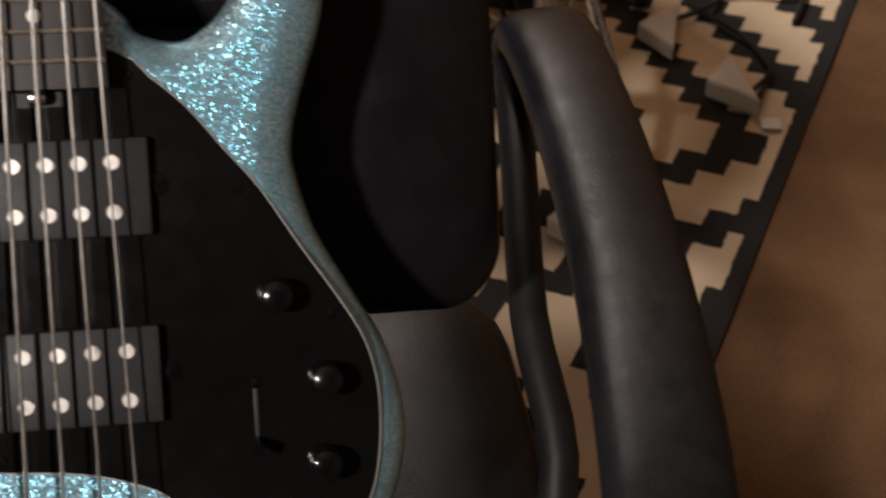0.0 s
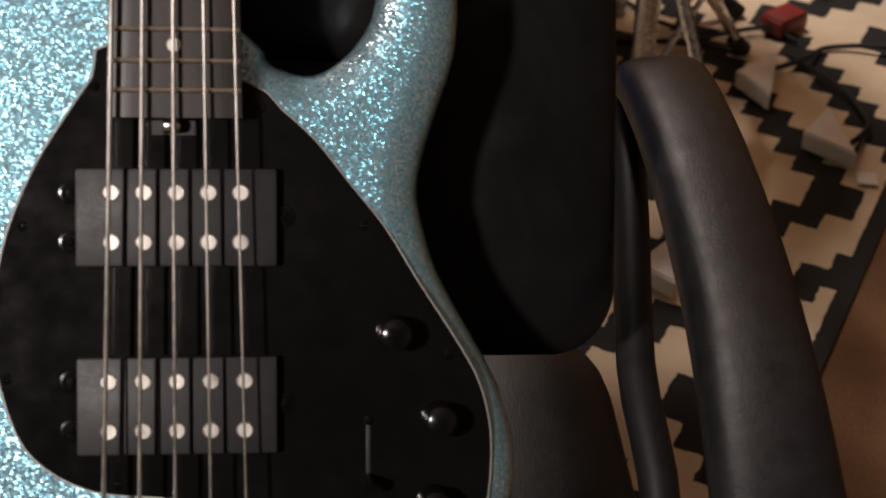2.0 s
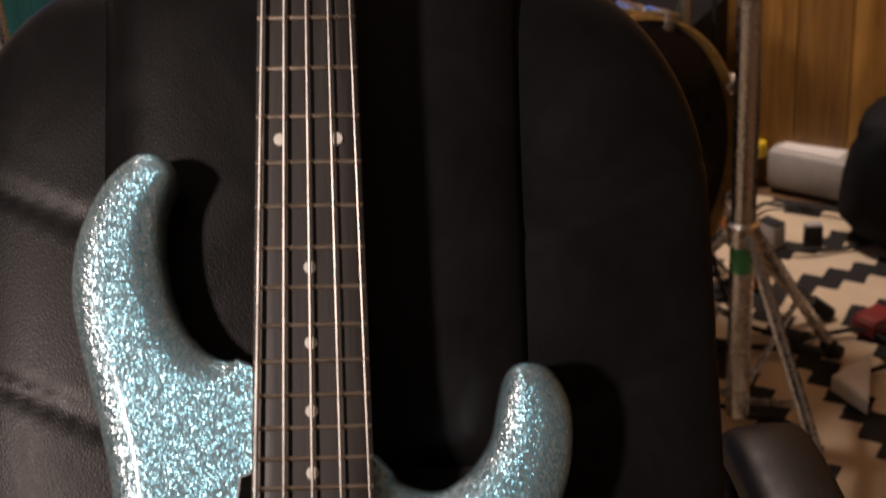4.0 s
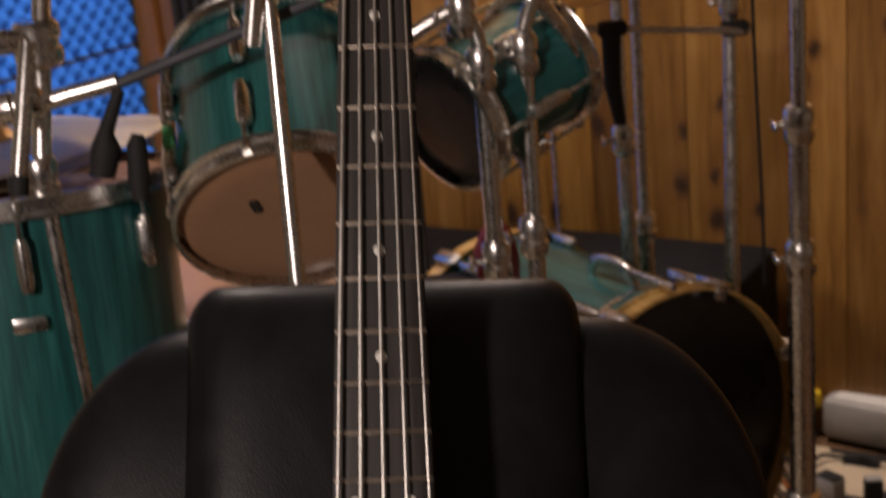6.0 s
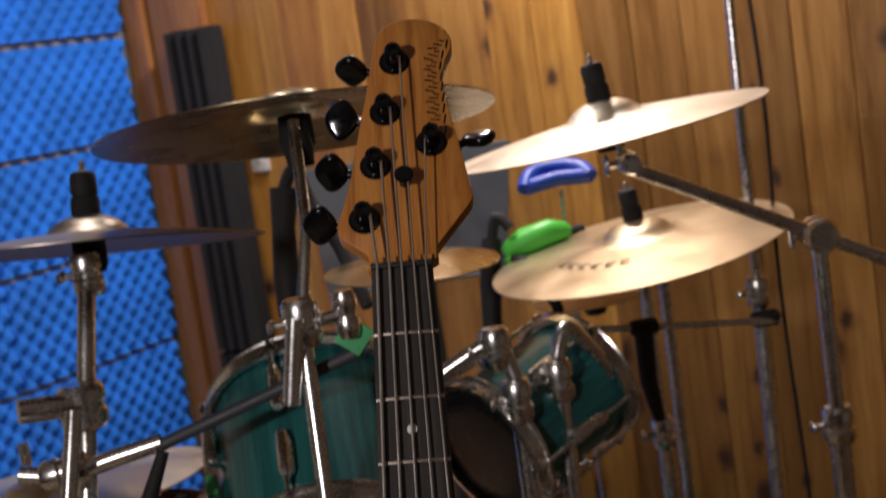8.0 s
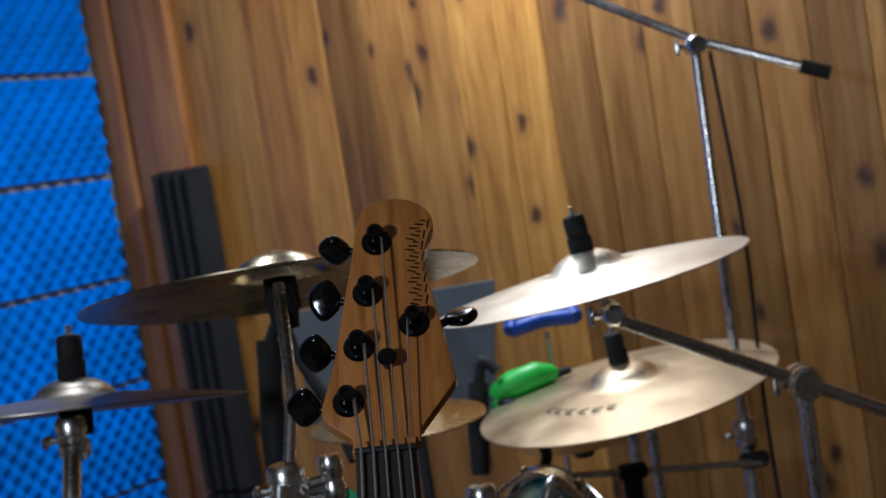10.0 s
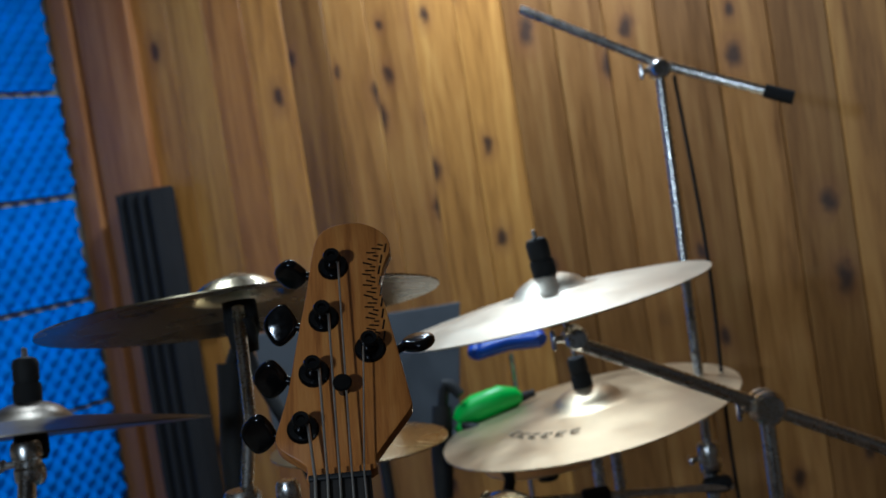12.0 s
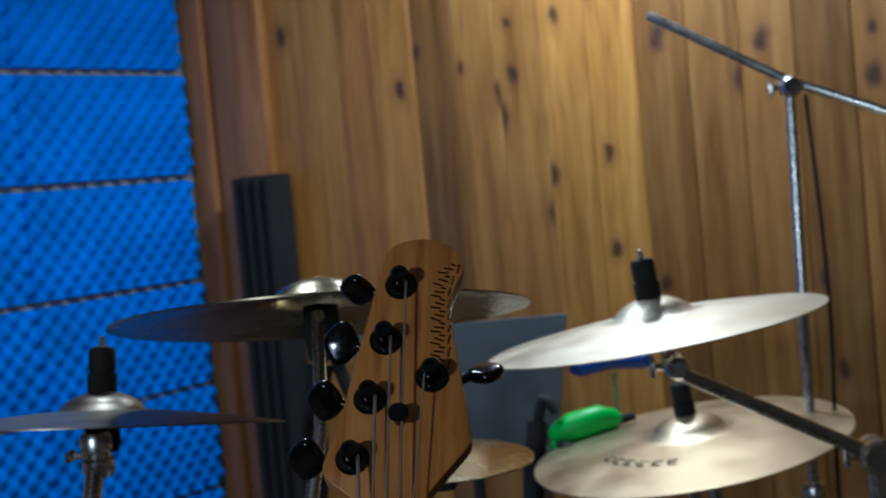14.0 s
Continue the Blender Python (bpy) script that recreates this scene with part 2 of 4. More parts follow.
DARK_PLASTIC = plain("black_moulded_plastic", (0.007, 0.007, 0.0075), 0.5, spread=0.3, scale=50, bump=0.1, spec=0.3)
ARM_PAD = plain("black_arm_pad", (0.009, 0.009, 0.010), 0.40, spread=0.3, scale=60, bump=0.25, spec=0.16)
PLANK = wood("knotty_cedar", (0.17, 0.077, 0.016), (0.33, 0.165, 0.036), (0.44, 0.25, 0.062), 2, 1.0, 0.42, 0.15, True, True)
TRIM = wood("orange_trim_wood", (0.25, 0.09, 0.022), (0.40, 0.17, 0.05), (0.5, 0.24, 0.08), 2, 1.0, 0.45, 0.1)

# ---- the room ----
A0, A1, B0, B1, TOP = -1.97, 2.8, -4.2, 1.87, 2.50


def carpet_material():
    n = Nodes("brown_carpet")
    f = n.math("ADD", n.math("MULTIPLY", n.noise(7, 5), 0.5), n.math("MULTIPLY", n.noise(260, 3, 0.7), 0.5))
    col = n.ramp(f, [(0.35, (0.105, 0.052, 0.022)), (0.5, (0.17, 0.088, 0.038)), (0.66, (0.235, 0.13, 0.06))])
    return n.done(Base_Color=col, Roughness=0.95, Normal=n.bump(n.noise(420, 3, 0.7), 0.7, 0.003))


def wall_paint(name, lo, hi):
    n = Nodes(name)
    f = n.noise(6, 6)
    return n.done(Base_Color=n.ramp(f, [(0.3, lo), (0.7, hi)]), Roughness=0.8, Normal=n.bump(n.noise(300, 2), 0.1))


CARPET = carpet_material()
PAINT = wall_paint("cream_wall_paint", (0.30, 0.26, 0.20), (0.36, 0.32, 0.25))
PALE_PAINT = wall_paint("pale_ceiling_paint", (0.40, 0.385, 0.355), (0.47, 0.455, 0.42))
structure("floor", box(((A0 + A1) / 2, (B0 + B1) / 2, -0.05), (A1 - A0 + 0.4, B1 - B0 + 0.4, 0.1)), CARPET, "brown short-pile carpet floor of the studio", "floor", ROOM)
structure("ceiling", box(((A0 + A1) / 2, (B0 + B1) / 2, TOP + 0.06), (A1 - A0 + 0.4, B1 - B0 + 0.4, 0.12)), PALE_PAINT, "plain pale ceiling above the studio", "ceiling", ROOM)
structure("wall_front", box(((A0 + A1) / 2, B0 - 0.06, TOP / 2), (A1 - A0 + 0.24, 0.12, TOP)), PAINT, "plain cream wall of the studio", "wall", ROOM)
structure("wall_right", box((A1 + 0.06, (B0 + B1) / 2, TOP / 2), (0.12, B1 - B0, TOP)), PAINT, "plain cream side wall of the studio", "wall", ROOM)
wall_left = structure("wall_left", box((A0 - 0.06, (B0 + B1) / 2, TOP / 2), (0.12, B1 - B0, TOP)), PAINT, "cream wall behind the blue foam panels", "wall", ROOM)
wall_back = structure("wall_back", box(((A0 + A1) / 2, B1 + 0.09, TOP / 2), (A1 - A0 + 0.24, 0.12, TOP)), TRIM, "wall clad in upright knotty wooden planks", "wall", ROOM)
PW = 0.109
plank_mesh = finish(box((0, 0, 0), (PW - 0.0008, 0.022, TOP), 0.0022, None, 1), "plank", PLANK)
k = 0
while True:
    a = -1.187 + PW * (k - 5) + PW / 2
    k += 1
    if a < -1.73:
        continue
    if a > A1 - 0.04:
        break
    ob = part("plank", plank_mesh, None, wall_back)
    ob.location = (a, B1 + 0.011 + random.uniform(-0.0012, 0.0012), TOP / 2)

structure("trim", box((-1.80, B1 - 0.014, TOP / 2), (0.165, 0.028, TOP), 0.004), TRIM, "orange-brown wooden corner board", "trim", ROOM)
structure("trim", box((-1.925, B1 - 0.020, TOP / 2), (0.062, 0.04, TOP), 0.004), TRIM, "narrow brown wooden corner strip", "trim", ROOM)


def foam_material(name, colour):
    n = Nodes(name)
    f = n.noise(9, 4)
    col = n.ramp(f, [(0.3, tuple(c * 0.8 for c in colour)), (0.7, tuple(min(1, c * 1.15) for c in colour))])
    return n.done(Base_Color=col, Roughness=0.95, Normal=n.bump(n.noise(700, 2, 0.8), 0.5, 0.001))


BLUE_FOAM = foam_material("blue_acoustic_foam", (0.025, 0.215, 0.86))
BLACK_FOAM = foam_material("black_acoustic_foam", (0.012, 0.012, 0.014))


def foam_panel(width, height, pitch=0.050, depth=0.024):
    """An egg-crate foam tile that stands out in +x, its width along y."""
    bm = bmesh.new()
    nu, nv = int(width / pitch * 6), int(height / pitch * 6)
    rows = []
    for j in range(nv + 1):
        row = []
        for i in range(nu + 1):
            u, v = width * i / nu, height * j / nv
            h = abs(math.sin((u + v) / pitch * math.pi) * math.sin((u - v) / pitch * math.pi)) ** 0.8
            row.append(bm.verts.new((0.008 + depth * h, u, v)))
        rows.append(row)
    for r, s in zip(rows, rows[1:]):
        for i in range(nu):
            bm.faces.new((r[i], r[i + 1], s[i + 1], s[i]))
    border = rows[0] + [r[-1] for r in rows[1:]] + rows[-1][-2::-1] + [r[0] for r in rows[-2:0:-1]]
    back = [bm.verts.new((0, v.co.y, v.co.z)) for v in border]
    for i in range(len(border)):
        j = (i + 1) % len(border)
        bm.faces.new((border[i], back[i], back[j], border[j]))
    return bm


ROW, PANEL_W = 0.2545, 0.51
foam_mesh = finish(foam_panel(PANEL_W - 0.001, ROW - 0.016), "foam_panel", BLUE_FOAM, 80)
for r in range(9):
    for c in range(2):
        ob = part("foam_panel", foam_mesh, None, wall_left)
        ob.location = (A0, B1 - 0.05 - PANEL_W * (c + 1) - 0.004 * ((r * 7) % 3), 0.057 + r * ROW)

for lo, hi in ((0.0, 0.78), (0.784, 1.562)):
    trap = thing("bass_trap", ROOM @ pose(-1.79, B1 - 0.03, lo), "tall ribbed black foam bass trap standing in the corner", "acoustic foam", "black foam columns")
    part("backing", box((0.067, -0.022, (hi - lo) / 2), (0.134, 0.044, hi - lo), 0.006), BLACK_FOAM, trap)
    for q in range(4):
        rib = [(0.002, -0.044), (0.006, -0.060), (0.014, -0.072), (0.0195, -0.075), (0.025, -0.072), (0.033, -0.060), (0.037, -0.044)]
        bm = bmesh.new()
        rings = [[bm.verts.new((x * 0.86 + 0.0335 * q, y, z)) for x, y in rib] for z in (0.004, hi - lo - 0.004)]
        for k in range(len(rib)):
            bm.faces.new((rings[0][k], rings[0][(k + 1) % len(rib)], rings[1][(k + 1) % len(rib)], rings[1][k]))
        bm.faces.new(rings[0])
        bm.faces.new(rings[1])
        part("rib", bm, BLACK_FOAM, trap, "", 60)


# ---- rug ----
def rug_material():
    n = Nodes("cream_black_flatweave")
    sep = n.add("SeparateXYZ", Vector=n.coord)
    wob = n.math("MULTIPLY", n.math("SUBTRACT", n.noise(60, 2), 0.5), 0.008)
    a = n.math("ADD", sep.outputs[0], wob)
    b = n.math("ADD", sep.outputs[1], wob)
    i = n.math("FLOOR", n.math("DIVIDE", n.math("PINGPONG", n.math("ADD", a, 0.147), 0.5365), 0.037))
    j = n.math("FLOOR", n.math("DIVIDE", n.math("PINGPONG", n.math("SUBTRACT", b, 0.90), 0.48), 0.040))
    band = n.math("MODULO", n.math("ADD", i, j), 5.0)
    black = n.math("MULTIPLY", n.math("LESS_THAN", band, 2.5), n.math("GREATER_THAN", band, 0.5))
    border = n.math("GREATER_THAN", a, 0.354)
    black = n.math("MAXIMUM", black, border)
    weave = n.noise(500, 2, 0.7)
    cream = n.ramp(n.noise(8, 5), [(0.3, (0.58, 0.455, 0.30)), (0.7, (0.70, 0.57, 0.40))])
    dark = n.ramp(weave, [(0.3, (0.010, 0.009, 0.008)), (0.7, (0.022, 0.020, 0.018))])
    return n.done(Base_Color=n.mix(black, cream, dark), Roughness=0.95, Normal=n.bump(weave, 0.5, 0.001))


bm = bmesh.new()
na, nb = 24, 36
grid = [[bm.verts.new((-1.55 + 1.927 * i / na, -1.4 + 3.2 * j / nb, 0.006 + 0.004 * noise.noise(Vector((i * 0.7, j * 0.5, 0))))) for i in range(na + 1)] for j in range(nb + 1)]
for r, t in zip(grid, grid[1:]):
    for i in range(na):
        bm.faces.new((r[i], r[i + 1], t[i + 1], t[i]))
rim = grid[0] + [r[-1] for r in grid[1:]] + grid[-1][-2::-1] + [r[0] for r in grid[-2:0:-1]]
low = [bm.verts.new((v.co.x, v.co.y, 0.0005)) for v in rim]
for i in range(len(rim)):
    j = (i + 1) % len(rim)
    bm.faces.new((rim[i], low[i], low[j], rim[j]))
rug = new("rug", finish(bm, "rug", rug_material(), 60))
rug.matrix_world = ROOM
tagged(rug, "cream and black stepped-diamond flatweave rug on the carpet", "rug")

# ---- the bass guitar: x across, y into the body, z along the neck, from the nut ----
BASS = pose(0, 0, 1.3106) @ pose(0, 0, 0, 0, 4.0) @ pose(0, 0, 0, -35.3)
bass = thing("bass_guitar", BASS, "teal sparkle five-string bass guitar leaning in an office chair", "bass guitar")
SCALE = 0.8636


def fret_at(k):
    return SCALE * (1 - 2 ** (-k / 12))


def half_width(d):
    return 0.0209 + 0.0117 * d / 0.6212


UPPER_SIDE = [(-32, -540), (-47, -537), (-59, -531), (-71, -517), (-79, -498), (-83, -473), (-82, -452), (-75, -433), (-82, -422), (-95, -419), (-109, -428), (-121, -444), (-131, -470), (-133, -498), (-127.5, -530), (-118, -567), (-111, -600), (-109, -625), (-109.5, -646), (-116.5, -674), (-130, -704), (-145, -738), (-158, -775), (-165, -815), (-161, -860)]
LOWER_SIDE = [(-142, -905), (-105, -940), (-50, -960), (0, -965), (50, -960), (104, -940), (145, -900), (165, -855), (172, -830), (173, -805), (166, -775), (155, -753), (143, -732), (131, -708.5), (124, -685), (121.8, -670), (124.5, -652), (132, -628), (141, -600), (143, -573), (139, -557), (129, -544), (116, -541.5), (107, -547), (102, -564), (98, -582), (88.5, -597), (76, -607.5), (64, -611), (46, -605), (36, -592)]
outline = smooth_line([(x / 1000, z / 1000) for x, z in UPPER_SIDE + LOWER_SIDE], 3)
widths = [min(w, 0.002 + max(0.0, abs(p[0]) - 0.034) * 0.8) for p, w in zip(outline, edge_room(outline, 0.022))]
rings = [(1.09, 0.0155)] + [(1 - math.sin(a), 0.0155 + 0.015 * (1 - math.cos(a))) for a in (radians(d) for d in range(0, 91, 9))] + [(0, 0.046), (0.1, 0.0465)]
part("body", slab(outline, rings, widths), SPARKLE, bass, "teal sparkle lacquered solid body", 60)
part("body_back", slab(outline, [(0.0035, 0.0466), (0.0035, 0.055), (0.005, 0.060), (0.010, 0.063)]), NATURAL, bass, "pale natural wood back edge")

GUARD = [(-32, -598), (-41, -614), (-55, -635), (-70, -660), (-83, -692), (-88.5, -722), (-89, -755), (-79, -791), (-65, -808.5), (-46, -819), (-30, -822.5), (-10, -824), (12, -827), (31, -832.5), (49, -841), (66, -861), (89, -882), (115, -889), (136, -875), (151, -851), (157, -827), (158.5, -800), (156, -780.5), (150, -763), (138, -742.5), (121, -716.5), (103.5, -688), (86.5, -667), (69, -645), (52, -629.5), (35, -616)]
guard = smooth_line([(x / 1000, z / 1000) for x, z in GUARD], 3)
guard_ob = part("pickguard", slab(guard, [(0.001, 0.0131), (0.0002, 0.0137), (0, 0.0143)]), PICKGUARD, bass, "black plastic pickguard")
part("pickguard_edge", slab(guard, [(-0.0007, 0.0143), (-0.0011, 0.0153), (-0.0011, 0.0157)]), CREAM_PLY, guard_ob, "thin white ply edge")

# neck and fingerboard
bm = bmesh.new()
rings = []
for d in np.linspace(0, 0.6345, 24):
    h = half_width(d)
    ring = [(-h, 0.0065), (-h, 0.0012), (-h * 0.97, 0.0006)] + [(h * s, 0.0012 * s * s) for s in (-0.6, 0, 0.6)] + [(h * 0.97, 0.0006), (h, 0.0012), (h, 0.0065)]
    rings.append([bm.verts.new((x, y + 0.0002, -d)) for x, y in ring])
for r, s in zip(rings, rings[1:]):
    for q in range(len(r)):
        bm.faces.new((r[q], r[(q + 1) % len(r)], s[(q + 1) % len(r)], s[q]))
bm.faces.new(rings[0][::-1])
bm.faces.new(rings[-1])
board = part("fingerboard", bm, EBONY, bass, "dark wooden fingerboard", 50)
bm = bmesh.new()
rings = []
for d in np.linspace(-0.012, 0.62, 20):
    h = half_width(max(d, 0)) - 0.0003
    depth = 0.016 + 0.004 * d / 0.62
    ring = [(h * math.cos(a), 0.0067 + depth * math.sin(a) ** 0.8) for a in np.linspace(0, math.pi, 13)]
    rings.append([bm.verts.new((x, y, -d)) for x, y in ring])
for r, s in zip(rings, rings[1:]):
    for q in range(len(r)):
        bm.faces.new((r[q], r[(q + 1) % len(r)], s[(q + 1) % len(r)], s[q]))
bm.faces.new(rings[0][::-1])
bm.faces.new(rings[-1])
part("neck", bm, MAPLE, bass, "roasted maple neck", 50)
for k in range(1, 23):
    d = fret_at(k)
    h = half_width(d) - 0.0004
    part("fret", tube([(h * s, -0.0002 + 0.0012 * s * s, -d) for s in (-1, -0.6, 0, 0.6, 1)], 0.0013, 8), NICKEL, board)
for k in (3, 5, 7, 9, 12, 15, 17, 19, 21):
    z = -(fret_at(k) + fret_at(k - 1)) / 2
    for u in ((-0.0155, 0.0155) if k == 12 else (0,)):
        part("inlay_dot", lathe([(0, 0.0008), (0.0031, 0.0008), (0.0034, 0.0004), (0.0034, -0.0015)], 20, pose(u, 0, z, 90)), PEARL, board)
part("nut", box((0, 0.0008, 0.002), (0.0425, 0.0065, 0.004), 0.0008), BLACK_PLASTIC, bass, "black nut")
part("truss_wheel", lathe([(0, 0.004), (0.003, 0.004), (0.0036, 0.003), (0.0036, -0.003), (0.003, -0.004), (0, -0.004)], 16, pose(-0.0018, 0.007, -0.638, 0, 90)), CHROME, bass, "small metal truss rod wheel")
part("truss_slot", box((-0.001, 0.0128, -0.639), (0.022, 0.0008, 0.007)), BLACK_PLASTIC, bass)

# headstock
HEAD = [(-20.5, 4), (-23, 16), (-40, 29.5), (-43.5, 39), (-41, 49), (-33.6, 74), (-25.5, 115), (-16.6, 157.5), (-10.3, 192), (-3, 206.5), (12.6, 212), (30, 210), (44, 199), (47.2, 186), (42, 173.6), (37.5, 156.5), (39.2, 141.5), (46, 102.5), (52, 64), (52, 54), (40.5, 39), (25, 19), (22, 9)]
head = smooth_line([(x / 1000, z / 1000) for x, z in HEAD], 3)
head_ob = part("headstock", slab(head, [(0.0015, 0.010), (0.0004, 0.0105), (0, 0.0115), (0, 0.0235), (0.0015, 0.025)]), MAPLE, bass, "roasted maple headstock")
POSTS = [(3.7, 174, -1), (-5.5, 130.7, -1), (-14.4, 86.7, -1), (-24.2, 44, -1), (26.5, 102.4, 1)]
TILTS = [84, 25, 60, 58, -46]
for x, z, side in POSTS:
    x, z = x / 1000, z / 1000
    post = part("tuner", lathe([(0, 0.0055), (0.0025, 0.0055), (0.0030, 0.0075), (0.0055, 0.0078), (0.0064, 0.006), (0.0056, 0.003), (0.0056, -0.004), (0.0064, -0.0070), (0.0098, -0.0074), (0.0112, -0.0088), (0.0114, -0.0102)], 24, pose(x, 0.0, z, 90)), BLACK_CHROME, head_ob, "black tuning machine post")
    kx, kz = (x - 0.033, z + 0.0095) if side < 0 else (x + 0.035, z + 0.0134)
    part("shaft", tube([(x, 0.031, z), (kx + side * -0.004, 0.031, kz)], 0.0032), BLACK_CHROME, post)
    part("gear_box", box((x, 0.031, z), (0.017, 0.012, 0.02), 0.003), BLACK_CHROME, post)
    tilt = TILTS.pop(0)
    petals = []
    for q in range(40):
        a = 2 * math.pi * q / 40
        rr = 1 + 0.05 * math.cos(4 * a)
        petals.append((0.0122 * rr * math.cos(a), 0.0150 * rr * math.sin(a)))
    key = slab(petals, [(0.004, -0.0042), (0.0012, -0.0034), (0, -0.0012), (0, 0.0012), (0.0012, 0.0034), (0.004, 0.0042)])
    key.transform(Matrix.Translation((kx, 0.031, kz)) @ pose(0, 0, 0, 0, side * -12) @ pose(0, 0, 0, tilt))
    part("key", key, BLACK_CHROME, post, "rounded black tuning key", 50)
part("string_tree", lathe([(0, 0.004), (0.0058, 0.004), (0.0068, 0.003), (0.0068, 0.0015), (0.004, 0.001), (0.004, -0.0102)], 20, pose(0.0056, 0.0, 0.071, 90)), BLACK_CHROME, head_ob, "round black string retainer")
mark = bmesh.new()
for q in range(26):
    z = 0.112 + 0.0031 * q
    bend = 0.009 * max(0, (q - 18) / 8) ** 1.5
    add_box(mark, (0.0305 + 0.0026 * math.sin(q * 2.1) + bend, 0.0097, z), (0.0070 - 0.003 * (q % 3 == 1), 0.0006, 0.0010), 0, pose(0, 0, 0, 0, 14 + 8 * math.sin(q * 1.3)))
    if q % 3 == 0:
        add_box(mark, (0.0375 + bend, 0.0097, z), (0.0011, 0.0006, 0.0075), 0, pose(0, 0, 0, 0, 12))
tagged(part("maker_mark", mark, PICKGUARD, head_ob, "black printed mark in plain bars", 0), kind="stuff")

# strings
ends = [3, 2, 1, 0, 4]
for q in range(5):
    f = q / 2 - 1
    r = 0.00118 - 0.00013 * q
    px, pz, _ = POSTS[ends[q]]
    nut_u, low_u = f * 0.0165, f * 0.0353
    wrap = -0.0047 if q < 4 else 0.0047
    part("string", tube([(px / 1000 - wrap * 0.9, -0.001, pz / 1000), (nut_u, -0.0026, 0.002), (nut_u, -0.0028, 0.0), (low_u, -0.0055, -SCALE), (low_u, 0.002, -SCALE - 0.012)], r, 8), STEEL, bass)

# pickups
for zc in (-0.6835, -0.7772):
    pk = part("pickup", box((0.0005, 0.0105, zc), (0.0985, 0.0080, 0.0487), 0.0015), BLACK_PLASTIC, bass, "black humbucker pickup cover")
    for q in range(5):
        for dz in (0.0123, -0.0123):
            w = 0.0316 if zc > -0.7 else 0.0334
            part("pole_piece", lathe([(0, 0.0006), (0.0036, 0.0006), (0.0043, 0), (0.0043, -0.002)], 20, pose((q / 2 - 1) * w + 0.0003, 0.0062, zc + dz, 90)), STEEL, pk)
    # Raised blacker strips: their colour stands for the shade in the cover's grooves.
    for u in (-0.0243, -0.0083, 0.0075, 0.0233):
        part("groove", box((u, 0.0065, zc), (0.0010, 0.0004, 0.0477)), PICKGUARD, pk)
    for u, dz in ((-0.0520, 0.0123), (-0.0520, -0.0123), (0.0530, 0.0)):
        ear = lathe([(0, 0.0018), (0.0035, 0.0018), (0.0042, 0.001), (0.0055, 0.0008), (0.006, 0)], 20, pose(u, 0.0132, zc + dz, 90))
        part("mount_ear", ear, PICKGUARD, pk)
        part("screw", lathe([(0, 0.0031), (0.0016, 0.0030), (0.0026, 0.0022), (0.0027, 0.0016)], 14, pose(u, 0.0132, zc + dz, 90)), BLACK_CHROME, pk)

# knobs, switch, screws
for u, z in ((0.1085, -0.7420), (0.1315, -0.7860), (0.129, -0.829)):
    part("knob", lathe([(0, 0.017), (0.006, 0.0168), (0.0078, 0.0155), (0.0085, 0.013), (0.0088, 0.001), (0.0092, 0)], 32, pose(u, 0.0131, z, 90)), BLACK_CHROME, bass, "glossy black control knob")
part("switch_slot", box((0.0956, 0.0129, -0.803), (0.0022, 0.0006, 0.028), 0.0002), BLACK_PLASTIC, bass)
part("switch_tip", tube([(0.0956, 0.0130, -0.8150), (0.0956, 0.004, -0.8170), (0.0956, -0.002, -0.8185)], [0.0016, 0.0026, 0.0032], 12), BLACK_CHROME, bass, "black pickup switch tip")
for u, z in ((0.0927, -0.6877), (0.1363, -0.7533), (-0.0400, -0.6186), (0.0417, -0.6282), (-0.0752, -0.6877), (-0.0834, -0.7637), (-0.0302, -0.8177), (0.0956, -0.7864), (0.0956, -0.8215), (0.0345, -0.8285)):
    part("guard_screw", lathe([(0, 0.0013), (0.0007, 0.0007), (0.0012, 0.0014), (0.0022, 0.0009), (0.0029, 0)], 14, pose(u, 0.0131, z, 90)), BLACK_CHROME, bass)
bridge = part("bridge", box((0, 0.0135, -0.885), (0.088, 0.005, 0.062), 0.002), BLACK_CHROME, bass, "black bass bridge")
for q in range(5):
    part("saddle", box(((q / 2 - 1) * 0.0353, 0.006, -0.866), (0.014, 0.012, 0.014), 0.003), BLACK_CHROME, bridge)

# ---- office chair, in axes of its own back: the bass's lean without its sideways tip ----
BACK = pose(0, 0, 1.3106) @ pose(0, 0, 0, 0, 4.0) @ pose(0, 0, 0, -35.3)
chair = thing("office_chair", pose(0, -0.30, 0), "black leather office chair with reclined backrest and arms", "chair")
TO_CHAIR = pose(0, -0.30, 0).inverted()


